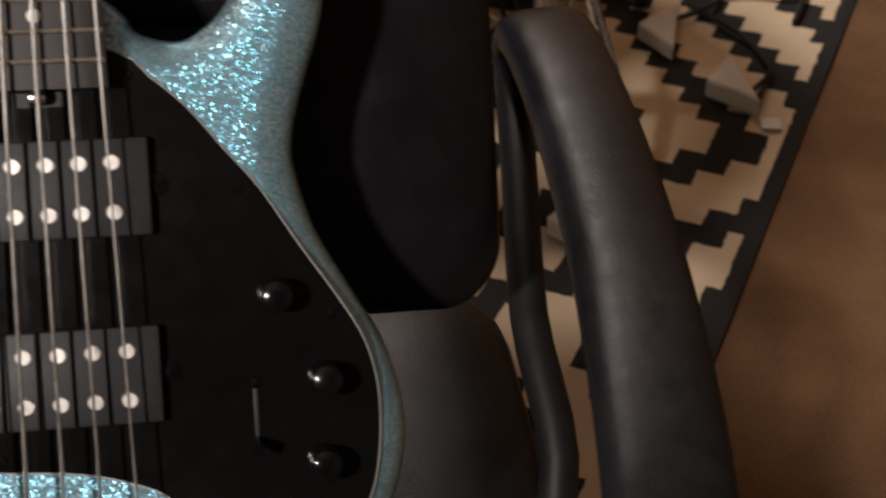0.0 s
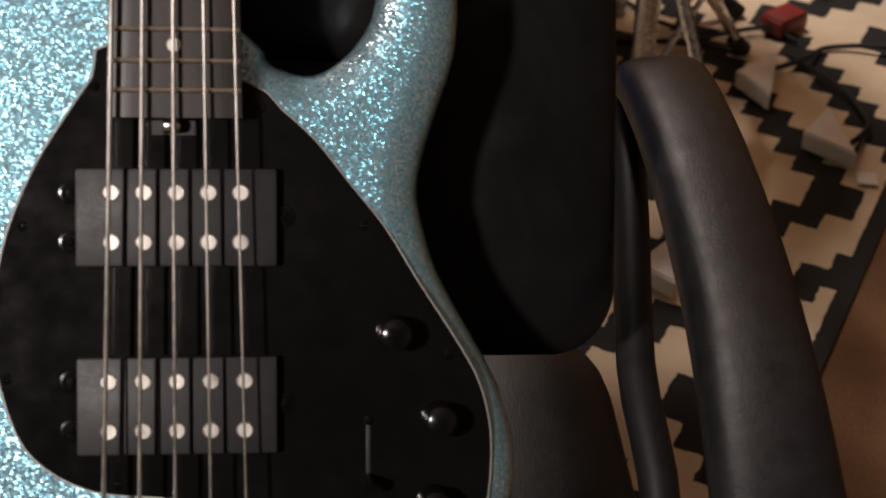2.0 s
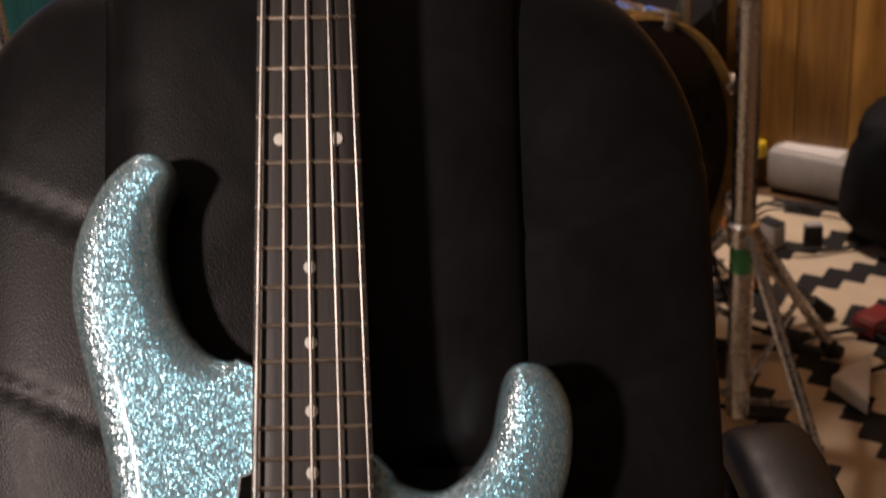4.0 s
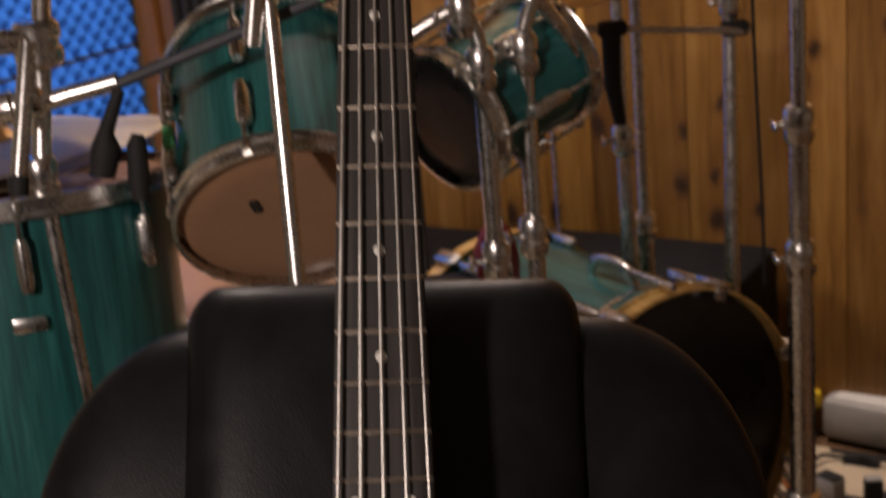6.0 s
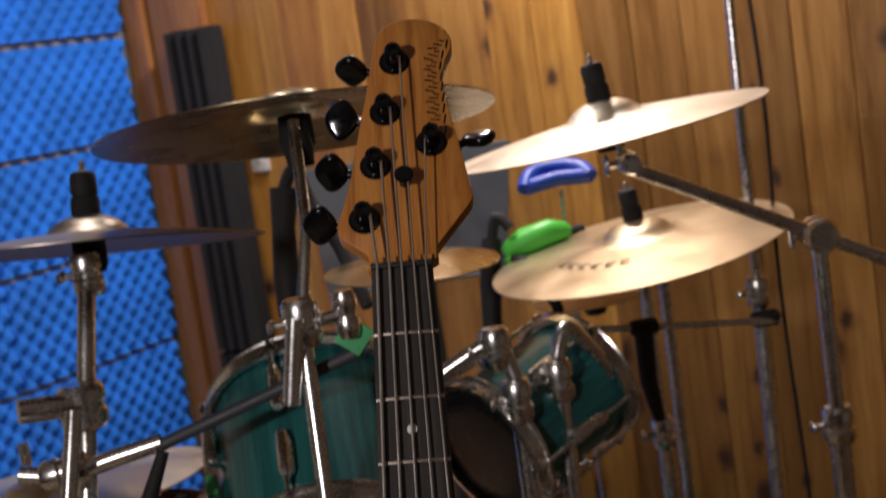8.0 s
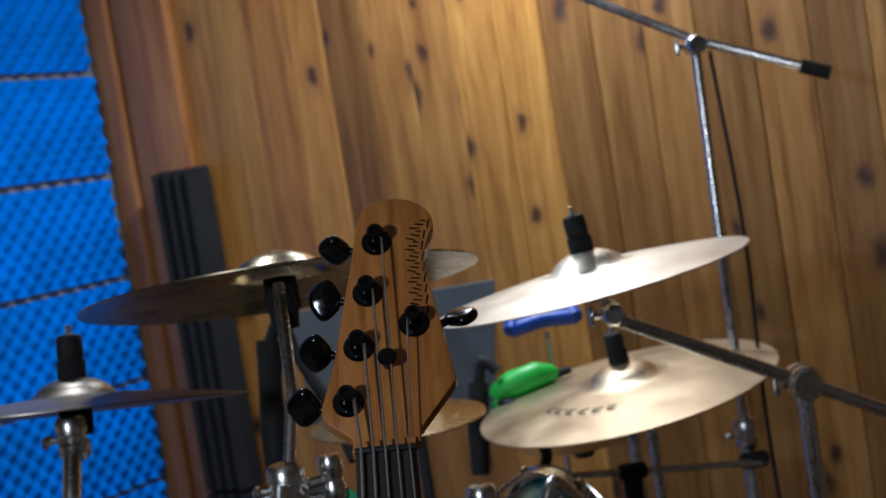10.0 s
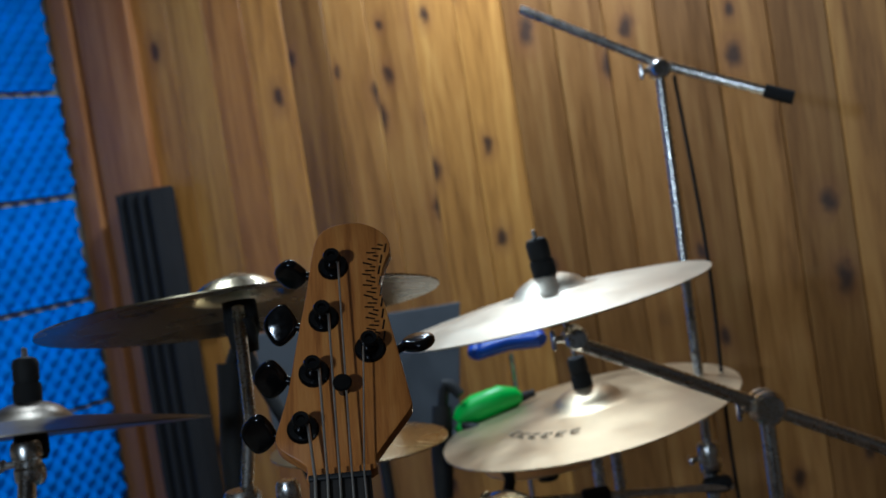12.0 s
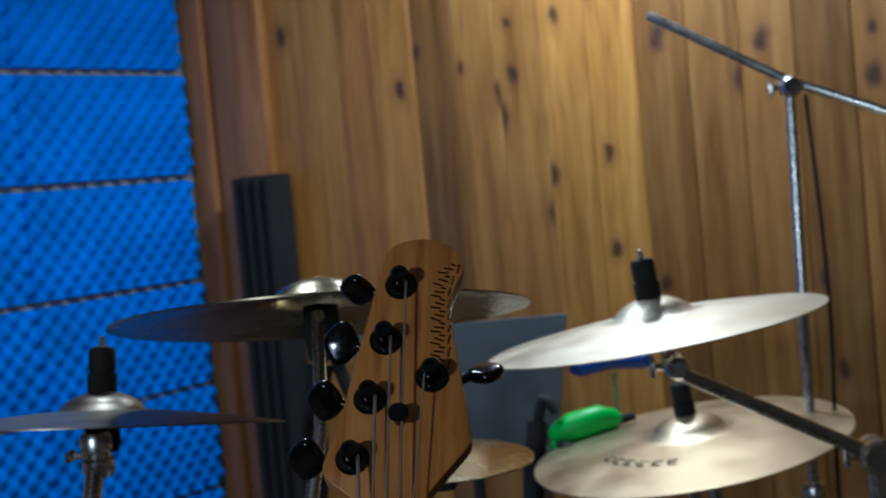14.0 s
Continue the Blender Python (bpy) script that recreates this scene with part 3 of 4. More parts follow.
def cushion(hw, z0, z1, y0, bulge, thick, nx=18, nz=26, corner=0.12, x0=0.0, seams=(), roll=14):
    """A padded panel in the back's axes: rounded corners, a swollen front and a flat rear."""
    bm = bmesh.new()
    front, rear = [], []
    for j in range(nz + 1):
        v = 0.5 - 0.5 * math.cos(math.pi * j / nz)
        rf, rr = [], []
        for i in range(nx + 1):
            u = -math.cos(math.pi * i / nx)
            z = z0 + (z1 - z0) * v
            w = hw
            top = (z1 - z) / corner
            if top < 1:
                w = hw - corner * 0.75 * (1 - math.sqrt(max(0, 1 - (1 - top) ** 2)))
            bot = (z - z0) / (corner * 0.28)
            if bot < 1:
                w -= corner * 0.25 * (1 - math.sqrt(max(0, 1 - (1 - bot) ** 2)))
            edge = (1 - abs(u) ** 6) * (1 - abs(2 * v - 1) ** roll)
            y = y0 + bulge * (1 - edge ** 0.5)
            for s in seams:
                y += 0.0030 * math.exp(-((z - s - 0.43 * (abs(u * w) - 0.12)) / 0.0040) ** 2)
            rf.append(bm.verts.new((x0 + u * w, y, z)))
            rr.append(bm.verts.new((x0 + u * w, y0 + thick + 0.0 * u, z)))
        front.append(rf)
        rear.append(rr)
    for g, flip in ((front, False), (rear, True)):
        for r, s in zip(g, g[1:]):
            for i in range(nx):
                f = (r[i], r[i + 1], s[i + 1], s[i])
                bm.faces.new(f[::-1] if flip else f)
    for i in range(nx):
        bm.faces.new((front[0][i], front[0][i + 1], rear[0][i + 1], rear[0][i]))
        bm.faces.new((front[-1][i], front[-1][i + 1], rear[-1][i + 1], rear[-1][i]))
    for j in range(nz):
        bm.faces.new((front[j][0], front[j + 1][0], rear[j + 1][0], rear[j][0]))
        bm.faces.new((front[j][-1], front[j + 1][-1], rear[j + 1][-1], rear[j][-1]))
    return bm


def in_back(bm):
    bm.transform(TO_CHAIR @ BACK)
    return bm


part("backrest", in_back(cushion(0.236, -0.765, -0.285, 0.082, 0.03, 0.075, nx=40, nz=190, corner=0.15, x0=0.010, seams=(-0.46, -0.575), roll=8)), LEATHER, chair, "padded black leather backrest", 60)
part("head_panel", in_back(cushion(0.127, -0.60, -0.264, 0.062, 0.028, 0.062, corner=0.03, nz=40, roll=6)), LEATHER, chair, "raised middle panel of black leather", 60)
seat = cushion(0.222, -0.25, 0.25, 0.0, 0.03, 0.11, corner=0.065)
seat.transform(pose(0.0, -0.145, 0.50, -87))
part("seat", seat, LEATHER, chair, "padded black leather seat", 60)
for s in (1, -1):
    x = 0.282 * s
    path = smooth_line([(x * 0.955, 0.165, 0.595), (x * 0.96, 0.192, 0.630), (x * 0.962, 0.175, 0.652), (x * 0.962, 0.08, 0.656), (x * 0.94, -0.05, 0.652), (x * 0.885, -0.18, 0.650), (x * 0.835, -0.27, 0.635), (x * 0.81, -0.31, 0.58), (x * 0.80, -0.30, 0.50)], 5, False)
    bm = bmesh.new()
    rr = []
    for i, p in enumerate(path):
        d = (path[min(i + 1, len(path) - 1)] - path[max(i - 1, 0)]).normalized()
        side = Vector((1, 0, 0))
        up = side.cross(d).normalized()
        rr.append([bm.verts.new(p + side * 0.033 * math.copysign(abs(math.cos(a)) ** 0.7, math.cos(a)) + up * 0.018 * math.copysign(abs(math.sin(a)) ** 0.7, math.sin(a))) for a in (2 * math.pi * q / 20 for q in range(20))])
    for r, t in zip(rr, rr[1:]):
        for q in range(20):
            bm.faces.new((r[q], r[(q + 1) % 20], t[(q + 1) % 20], t[q]))
    bm.faces.new(rr[0][::-1])
    bm.faces.new(rr[-1])
    part("armrest", bm, ARM_PAD, chair, "curved black armrest", 60)
    part("arm_bracket", tube([(x * 0.85, -0.30, 0.52), (x * 0.84, -0.24, 0.43), (x * 0.7, -0.18, 0.39)], 0.016), DARK_PLASTIC, chair)
for s in (1, -1):
    part("back_bracket", tube(smooth_line([(0.252 * s, 0.21, 0.63), (0.236 * s, 0.092, 0.600), (0.222 * s, -0.012, 0.56), (0.220 * s, -0.112, 0.50), (0.15 * s, -0.17, 0.40)], 5, False), 0.0125, 12), DARK_PLASTIC, chair, "black bracket between seat and back")
part("gas_column", tube([(0, -0.1, 0.08), (0, -0.1, 0.25), (0, -0.1, 0.25), (0, -0.1, 0.38)], [0.03, 0.03, 0.02, 0.02], 16), DARK_PLASTIC, chair)
for q in range(5):
    a = radians(72 * q + 20)
    leg = part("base_leg", tube([(0, -0.1, 0.11), (0.15 * math.cos(a), -0.1 + 0.15 * math.sin(a), 0.10), (0.29 * math.cos(a), -0.1 + 0.29 * math.sin(a), 0.075)], [0.028, 0.022, 0.015], 10), DARK_PLASTIC, chair)
    part("castor", lathe([(0, 0.022), (0.022, 0.022), (0.028, 0.015), (0.028, -0.015), (0.022, -0.022), (0, -0.022)], 20, pose(0.29 * math.cos(a), -0.1 + 0.29 * math.sin(a), 0.029, 90, 0, 72 * q)), DARK_PLASTIC, leg)

# ---- drum kit ----


def stained_shell():
    n = Nodes("teal_stained_shell")
    mp = n.add("Mapping", Vector=n.coord, Scale=(26.0, 26.0, 1.6)).outputs[0]
    f = n.math("ADD", n.math("MULTIPLY", n.noise(2.0, 5, 0.6, mp), 0.7), n.math("MULTIPLY", n.noise(9.0, 3, 0.6, mp), 0.3))
    col = n.ramp(f, [(0.3, (0.004, 0.035, 0.036)), (0.48, (0.010, 0.105, 0.105)), (0.68, (0.030, 0.20, 0.19))])
    return n.done(Base_Color=col, Roughness=0.4, Coat_Weight=0.35, Coat_Roughness=0.12)


def bronze(name, colour, rough):
    n = Nodes(name)
    sep = n.add("SeparateXYZ", Vector=n.coord)
    r = n.math("SQRT", n.math("ADD", n.math("MULTIPLY", sep.outputs[0], sep.outputs[0]), n.math("MULTIPLY", sep.outputs[1], sep.outputs[1])))
    groove = n.add("TexNoise", Vector=n.add("CombineXYZ", X=n.math("MULTIPLY", r, 900.0)).outputs[0], Scale=1.0, Detail=2.0).outputs["Fac"]
    stain = n.noise(11, 5)
    col = n.ramp(stain, [(0.3, tuple(c * 0.8 for c in colour)), (0.7, colour)])
    return n.done(Base_Color=col, Metallic=1.0, Roughness=n.span(stain, rough - 0.05, rough + 0.1, 0.3, 0.7), Normal=n.bump(groove, 0.25, 0.0008))


TEAL = stained_shell()
BRONZE = bronze("lathed_bronze", (0.74, 0.61, 0.40), 0.38)
# Bronze paled in colour for the bright light on the front crash.
LIT_BRONZE = bronze("lit_bronze", (0.88, 0.80, 0.64), 0.4)
# Same bronze, dimness of the ride's underside and rear splash put into its colour.
DIM_BRONZE = bronze("dimmed_bronze", (0.40, 0.33, 0.2), 0.24)
# Darkest copy: shade under the outer crash is painted into the bronze.
SHADED_BRONZE = bronze("shaded_bronze", (0.26, 0.22, 0.17), 0.38)
CLEAR_HEAD = plain("tan_drum_head", (0.34, 0.19, 0.11), 0.35, spread=0.12, scale=12)
WHITE_HEAD = plain("coated_white_head", (0.66, 0.62, 0.54), 0.6, spread=0.06, scale=14)
BLACK_HEAD = plain("black_drum_head", (0.010, 0.010, 0.010), 0.3)
HOOP_WOOD = wood("yellow_hoop_wood", (0.32, 0.17, 0.04), (0.48, 0.29, 0.09), (0.58, 0.38, 0.14), 2, 2.0, 0.35, 0.4)
FELT = plain("black_felt", (0.012, 0.012, 0.012), 0.9)
GREEN = plain("green_plastic", (0.08, 0.55, 0.05), 0.4, spread=0.1)
GREEN_TAPE = plain("green_tape", (0.10, 0.50, 0.20), 0.6, spread=0.1)
BLUE_PLASTIC = plain("blue_plastic", (0.015, 0.06, 0.42), 0.4)
WHITE_PLASTIC = plain("white_plastic", (0.72, 0.70, 0.66), 0.45, spread=0.06)
GREY_METAL = plain("grey_painted_metal", (0.05, 0.055, 0.065), 0.5)
MARK_GREY = plain("faded_print", (0.16, 0.12, 0.07), 0.6)
RUBBER = plain("black_rubber", (0.012, 0.012, 0.012), 0.75)


def along(base, top):
    """The pose at base whose z points to top."""
    q = (Vector(top) - Vector(base)).to_track_quat("Z", "Y")
    return Matrix.Translation(base) @ q.to_matrix().to_4x4()


def drum(name, m, r, depth, label, lugs=6, low=CLEAR_HEAD, top=WHITE_HEAD, shell=TEAL, hoop_mat=None, hoop_w=0.022, spin=0.0, category="drum"):
    hoop_mat = hoop_mat or CHROME
    d = thing(name, m, label, category)
    part("shell", lathe([(r, 0.004), (r, depth - 0.004), (r - 0.004, depth - 0.001), (r - 0.008, depth - 0.004), (r - 0.008, 0.004), (r - 0.004, 0.001)], 64, None, True), shell, d)
    part("bottom_head", lathe([(0, -0.002), (r * 0.7, -0.002), (r * 0.96, -0.001), (r + 0.003, 0.003), (r + 0.005, 0.010)], 64), low, d)
    part("top_head", lathe([(0, depth + 0.002), (r * 0.96, depth + 0.001), (r + 0.003, depth - 0.003), (r + 0.005, depth - 0.010)], 64), top, d)
    for z, s in ((0.0, -1), (depth, 1)):
        h = part("hoop", lathe([(r + 0.006, z - s * 0.014), (r + 0.013, z - s * 0.014), (r + 0.013, z - s * 0.010), (r + 0.009, z - s * 0.008), (r + 0.009, z + s * (hoop_w - 0.016)), (r + 0.011, z + s * (hoop_w - 0.014)), (r + 0.006, z + s * (hoop_w - 0.013))], 64, None, True), hoop_mat, d)
        for q in range(lugs):
            a = 2 * math.pi * (q + spin) / lugs
            x, y = (r + 0.012) * math.cos(a), (r + 0.012) * math.sin(a)
            part("tension_rod", add_lathe(tube([(x, y, z + s * 0.002), (x, y, z - s * 0.055)], 0.0028, 8), [(0, s * 0.004), (0.005, s * 0.004), (0.0055, 0), (0.0055, -s * 0.004)], 12, Matrix.Translation((x, y, z))), CHROME, h)
    lug = None
    for q in range(lugs):
        a = 2 * math.pi * (q + spin) / lugs
        zs = [depth / 2] if depth < 0.2 else [0.062, depth - 0.062]
        for z in zs:
            if lug is None:
                lug = finish(add_lathe(add_box(bmesh.new(), (0, 0, 0), (0.016, 0.017, 0.050), 0.006, None, 3), [(0, 0.028), (0.006, 0.028), (0.007, 0.022), (0.007, -0.022), (0.006, -0.028), (0, -0.028)], 12, Matrix.Translation((0.004, 0, 0))), "lug", CHROME)
            ob = part("lug", lug, None, d)
            ob.matrix_basis = pose((r + 0.007) * math.cos(a), (r + 0.007) * math.sin(a), z, 0, 0, math.degrees(a))
    return d


def cymbal(name, c, normal, r, label, material, bell=0.24, marks=False, sleeve=True, under=False):
    q = Vector(normal).to_track_quat("Z", "Y").to_matrix().to_4x4()
    t = thing(name, Matrix.Translation(c) @ q, label, "cymbal", "cymbals of the kit")
    rise, bz = r * 0.085, r * 0.17
    prof = [(0.006, rise + bz)]
    for s in np.linspace(0.15, 1, 7):
        prof.append((r * bell * s, rise + bz * math.sqrt(max(0, 1 - (s * 0.93) ** 2)) - bz * 0.36))
    prof[0] = (0.006, prof[1][1] + 0.001)
    z_b = prof[-1][1]
    for s in np.linspace(0.12, 1, 10):
        prof.append((r * (bell + (1 - bell) * s), z_b * (1 - s ** 1.25)))
    under = [(x, z - 0.0016) for x, z in prof[::-1]]
    part("plate", lathe(prof + under, 96, None, True), material, t, "", 50)
    top = prof[0][1]
    if sleeve:
        part("felt", lathe([(0.005, top - 0.004), (0.0155, top - 0.002), (0.016, top + 0.012), (0.015, top + 0.018), (0.005, top + 0.018)], 24), FELT, t, "black felt washer")
        nut = part("wing_nut", lathe([(0, top + 0.048), (0.006, top + 0.047), (0.0125, top + 0.045), (0.0145, top + 0.040), (0.0145, top + 0.022), (0.012, top + 0.017), (0, top + 0.017)], 20), RUBBER, t, "black cymbal nut")
        part("bolt_tip", lathe([(0, top + 0.058), (0.003, top + 0.057), (0.0035, top + 0.046)], 10), CHROME, nut)
    if under:
        part("felt", lathe([(0.005, z_b - 0.004), (0.018, z_b - 0.006), (0.019, z_b - 0.036), (0.016, z_b - 0.044), (0.005, z_b - 0.044)], 24), FELT, t, "black felt sleeve under the bell")
    if marks:
        bm = bmesh.new()
        for k in range(6):
            a = radians(-70 - 10 * (k - 2.5) * -1)
            rr = r * 0.56
            zz = z_b * (1 - ((rr / r - bell) / (1 - bell)) ** 1.25) + 0.0012
            m = pose(rr * math.cos(a), rr * math.sin(a), zz, 0, 0, math.degrees(a) + 90)
            for dy in (-0.007, 0.007):
                add_box(bm, m @ Vector((0, dy, 0)), (0.013, 0.0032, 0.0008), 0, m.to_3x3().to_4x4())
            add_box(bm, m @ Vector((-0.005, 0, 0)), (0.003, 0.014, 0.0008), 0, m.to_3x3().to_4x4())
        part("maker_mark", bm, MARK_GREY, t, "faded printed mark in plain bars", 0)
    return t


def clamp(name, c, parent, r=0.018, axis=(0, 0, 1)):
    """A cast chrome joint with a wing screw."""
    m = along(c, Vector(c) + Vector(axis))
    j = part(name, lathe([(0, -0.024), (r * 0.8, -0.024), (r, -0.018), (r, -0.006), (r * 0.86, -0.003), (r * 0.86, 0.003), (r, 0.006), (r, 0.018), (r * 0.8, 0.024), (0, 0.024)], 20, m), CHROME, parent)
    w = Vector(c) + m.to_3x3() @ Vector((r + 0.012, 0, 0))
    part("wing_screw", add_box(tube([m @ Vector((r * 0.7, 0, 0)), w], 0.004, 8), w, (0.006, 0.026, 0.012), 0.003, m.to_3x3().to_4x4()), CHROME, j)
    return j


def stand(name, base, top, label, hub=0.34, spread=0.30, spin=20, r=0.0105, joints=(), group="stands of the kit", material=None):
    """An upright tube on a tripod; base and top are world places."""
    mat = material or CHROME
    base, top = Vector(base), Vector(top)
    t = thing(name, Matrix.Translation(base), label, "stand", group)
    v = top - base
    at_h = lambda z: v * (z / v.z)
    levels = [0.06] + [j for j in joints] + [v.z]
    for k, (lo, hi) in enumerate(zip(levels, levels[1:])):
        part("tube", tube([at_h(lo), at_h(hi)], r + 0.0035 * (len(levels) - 2 - k), 14), mat, t)
    for j in joints:
        clamp("joint", at_h(j), t, r + 0.010)
    part("hub", lathe([(0.012, hub - 0.02), (0.024, hub - 0.015), (0.024, hub + 0.015), (0.012, hub + 0.02)], 16, None), mat, t)
    for q in range(3):
        a = radians(spin + 120 * q)
        o = Vector((math.cos(a), math.sin(a), 0))
        leg = part("leg", tube([o * 0.022 + Vector((0, 0, hub)), o * spread + Vector((0, 0, 0.022))], 0.009, 10), mat, t)
        part("brace", tube([o * 0.015 + Vector((0, 0, 0.09)), o * spread * 0.55 + Vector((0, 0, hub * 0.48))], 0.005, 8), mat, leg)
        part("rubber_foot", tube([o * (spread - 0.022) + Vector((0, 0, 0.043)), o * (spread + 0.012) + Vector((0, 0, 0.014))], 0.0135, 12), RUBBER, leg)
    return t


def rod(parent, name, pts, r=0.008, material=None, label="", n=12):
    return part(name, tube([parent.matrix_world.inverted() @ Vector(p) for p in pts], r, n), material or CHROME, parent, label)


# toms
tom = drum("rack_tom", along((-0.140, 0.500, 0.928), (-0.160, 0.693, 1.072)), 0.112, 0.215, "teal stained tom drum tilted over the bass drum", 6, spin=0.25)
inv = tom.matrix_world.inverted()
for c in ((-0.170, 0.470, 0.948), (-0.166, 0.455, 0.925)):
    q = inv @ Vector(c)
    part("vent", lathe([(0.002, -0.0045), (0.0052, -0.0045), (0.0060, -0.003), (0.0060, -0.001)], 14, Matrix.Translation((q.x, q.y, 0))), BLACK_HEAD, tom, "small black bolt on the head")
part("sticker", box(inv @ Vector((-0.262, 0.545, 1.012)), (0.012, 0.022, 0.026), 0.001), GREEN_TAPE, tom, "green tape sticker")
tom = drum("rack_tom", along((0.040, 0.640, 0.984), (0.178, 0.755, 1.030)), 0.077, 0.165, "smaller teal tom drum with black lower head", 6, low=BLACK_HEAD, spin=0.1)
ft = drum("floor_tom", pose(-0.458, 0.575, 0.56, -6), 0.172, 0.405, "teal stained floor tom with chrome hardware", 8, low=CLEAR_HEAD, top=CLEAR_HEAD, spin=0.35)
part("badge", box((0.045, -0.172, 0.28), (0.036, 0.006, 0.016), 0.003, pose(0, 0, 0, 0, 0, 15)), CHROME, ft)
for q in range(3):
    a = radians(250 + 120 * q)
    x, y = 0.185 * math.cos(a), 0.185 * math.sin(a)
    leg = part("leg", tube([(x, y, 0.2), (x, y, -0.46), (x * 1.12, y * 1.12, -0.52), (x * 1.16, y * 1.16, -0.55)], 0.0055, 10), CHROME, ft)
    part("leg_bracket", box((x * 0.98, y * 0.98, 0.10), (0.03, 0.03, 0.045), 0.008), CHROME, leg)
    part("rubber_foot", lathe([(0, -0.56), (0.012, -0.56), (0.014, -0.545), (0.009, -0.53), (0, -0.53)], 12, pose(x * 1.16, y * 1.16, 0)), RUBBER, leg)
drum("snare_drum", pose(-0.27, 0.90, 0.60), 0.170, 0.13, "natural yellow wood snare drum behind the toms", 8, top=CLEAR_HEAD, shell=HOOP_WOOD, spin=0.3)
sn = thing("snare_stand", pose(-0.27, 0.90, 0), "chrome snare drum stand on three legs", "stand", "stands of the kit")
part("tube", tube([(0, 0, 0.05), (0, 0, 0.55)], 0.012), CHROME, sn)
for q in range(3):
    a = radians(120 * q + 40)
    part("basket_arm", tube([(0, 0, 0.52), (0.15 * math.cos(a), 0.15 * math.sin(a), 0.565), (0.188 * math.cos(a), 0.188 * math.sin(a), 0.575), (0.19 * math.cos(a), 0.19 * math.sin(a), 0.61)], 0.006, 8), CHROME, sn)
    leg = part("leg", tube([(0, 0, 0.28), (0.25 * math.cos(a), 0.25 * math.sin(a), 0.014)], 0.008, 8), CHROME, sn)

# bass drum: z of its own axes points out of the front head
face, inward = Vector((0.328, 0.930, 0.395)), Vector((-0.55, 0.835, 0))
bd = drum("bass_drum", along(face + inward * 0.40, face), 0.238, 0.40, "teal bass drum with black front head and yellow wood hoop", 8, low=CLEAR_HEAD, top=BLACK_HEAD, hoop_mat=HOOP_WOOD, hoop_w=0.030, spin=0.5)
for q in range(8):
    a = 2 * math.pi * (q + 0.5) / 8
    m = pose(0, 0, 0, 0, 0, math.degrees(a))
    for z, s in ((0.40, 1), (0.0, -1)):
        part("claw", add_box(add_box(bmesh.new(), m @ Vector((0.254, 0, z)), (0.010, 0.026, 0.050), 0.004, m), m @ Vector((0.244, 0, z + s * 0.019)), (0.026, 0.022, 0.008), 0.003, m), CHROME, bd)
for s in (1, -1):
    side = Vector((0.835, 0.55, 0)) * s
    rod(bd, "spur", [face + inward * 0.12 + side * 0.238 - Vector((0, 0, 0.05)), face - inward * 0.05 + side * 0.40 - Vector((0, 0, 0.360))], 0.008)

part("edge_band", lathe([(0.2385, 0.345), (0.2400, 0.346), (0.2400, 0.352), (0.2385, 0.353)], 64, None, True), CHROME, bd, "thin bright band round the shell")
top_of = lambda k, z: face + inward * k + Vector((0, 0, z))
rod(bd, "claw_handle", smooth_line([top_of(0.16, 0.236), top_of(0.15, 0.262), top_of(0.11, 0.270), top_of(0.07, 0.262), top_of(0.06, 0.240)], 5, False), 0.007, None, "curved chrome handle")
rod(bd, "claw_bolt", [top_of(0.09, 0.262), top_of(-0.02, 0.258)], 0.006)

# tom mount on the bass drum
tm = thing("tom_holder", Matrix.Translation((0.105, 0.60, 0.78)), "chrome double tom holder above the bass drum", "drum hardware")
rod(tm, "post", [(0.081, 0.578, 0.70), (0.082, 0.590, 1.075)], 0.0105)
rod(tm, "post", [(0.128, 0.610, 0.70), (0.133, 0.632, 1.080)], 0.0105)
rod(tm, "arm", smooth_line([(0.083, 0.590, 1.075), (0.066, 0.596, 1.116), (0.018, 0.598, 1.098), (-0.03, 0.60, 1.07)], 5, False), 0.009)
rod(tm, "arm", smooth_line([(0.134, 0.632, 1.08), (0.150, 0.645, 1.112), (0.176, 0.665, 1.08), (0.200, 0.680, 1.04)], 5, False), 0.009)
for c in ((0.082, 0.588, 1.05), (0.133, 0.630, 1.055), (0.066, 0.596, 1.11), (0.082, 0.580, 0.83), (0.128, 0.612, 0.845)):
    clamp("joint", tm.matrix_world.inverted() @ Vector(c), tm, 0.017)
part("base_plate", box((0.0, 0.0, -0.09), (0.09, 0.07, 0.024), 0.008), CHROME, tm)

# cymbals
cymbal("crash_cymbal", (0.250, 0.850, 1.312), (-0.114, 0.012, 0.993), 0.206, "crash cymbal on a boom stand, bronze paled for bright light", LIT_BRONZE)
cymbal("crash_cymbal", (0.318, 1.195, 1.100), (-0.116, -0.060, 0.990), 0.233, "bronze crash cymbal with faded printed mark", BRONZE, marks=True)
cymbal("ride_cymbal", (-0.110, 0.552, 1.388), (0.004, 0.195, 0.98), 0.212, "large ride cymbal above the toms, bronze darkened for its shaded underside", DIM_BRONZE, sleeve=False, under=True)
cymbal("crash_cymbal", (-0.362, 0.606, 1.288), (0.049, 0.165, 0.985), 0.194, "crash cymbal on the outer stand, bronze darkened for its shaded underside", SHADED_BRONZE)
cymbal("splash_cymbal", (-0.019, 0.790, 1.186), (0.029, -0.03, 0.999), 0.110, "small splash cymbal behind the toms, bronze darkened for dim light", DIM_BRONZE, sleeve=False)
cymbal("splash_cymbal", (0.250, 1.335, 1.012), (-0.05, -0.05, 0.999), 0.100, "small bronze splash cymbal below a crash", BRONZE, sleeve=False)
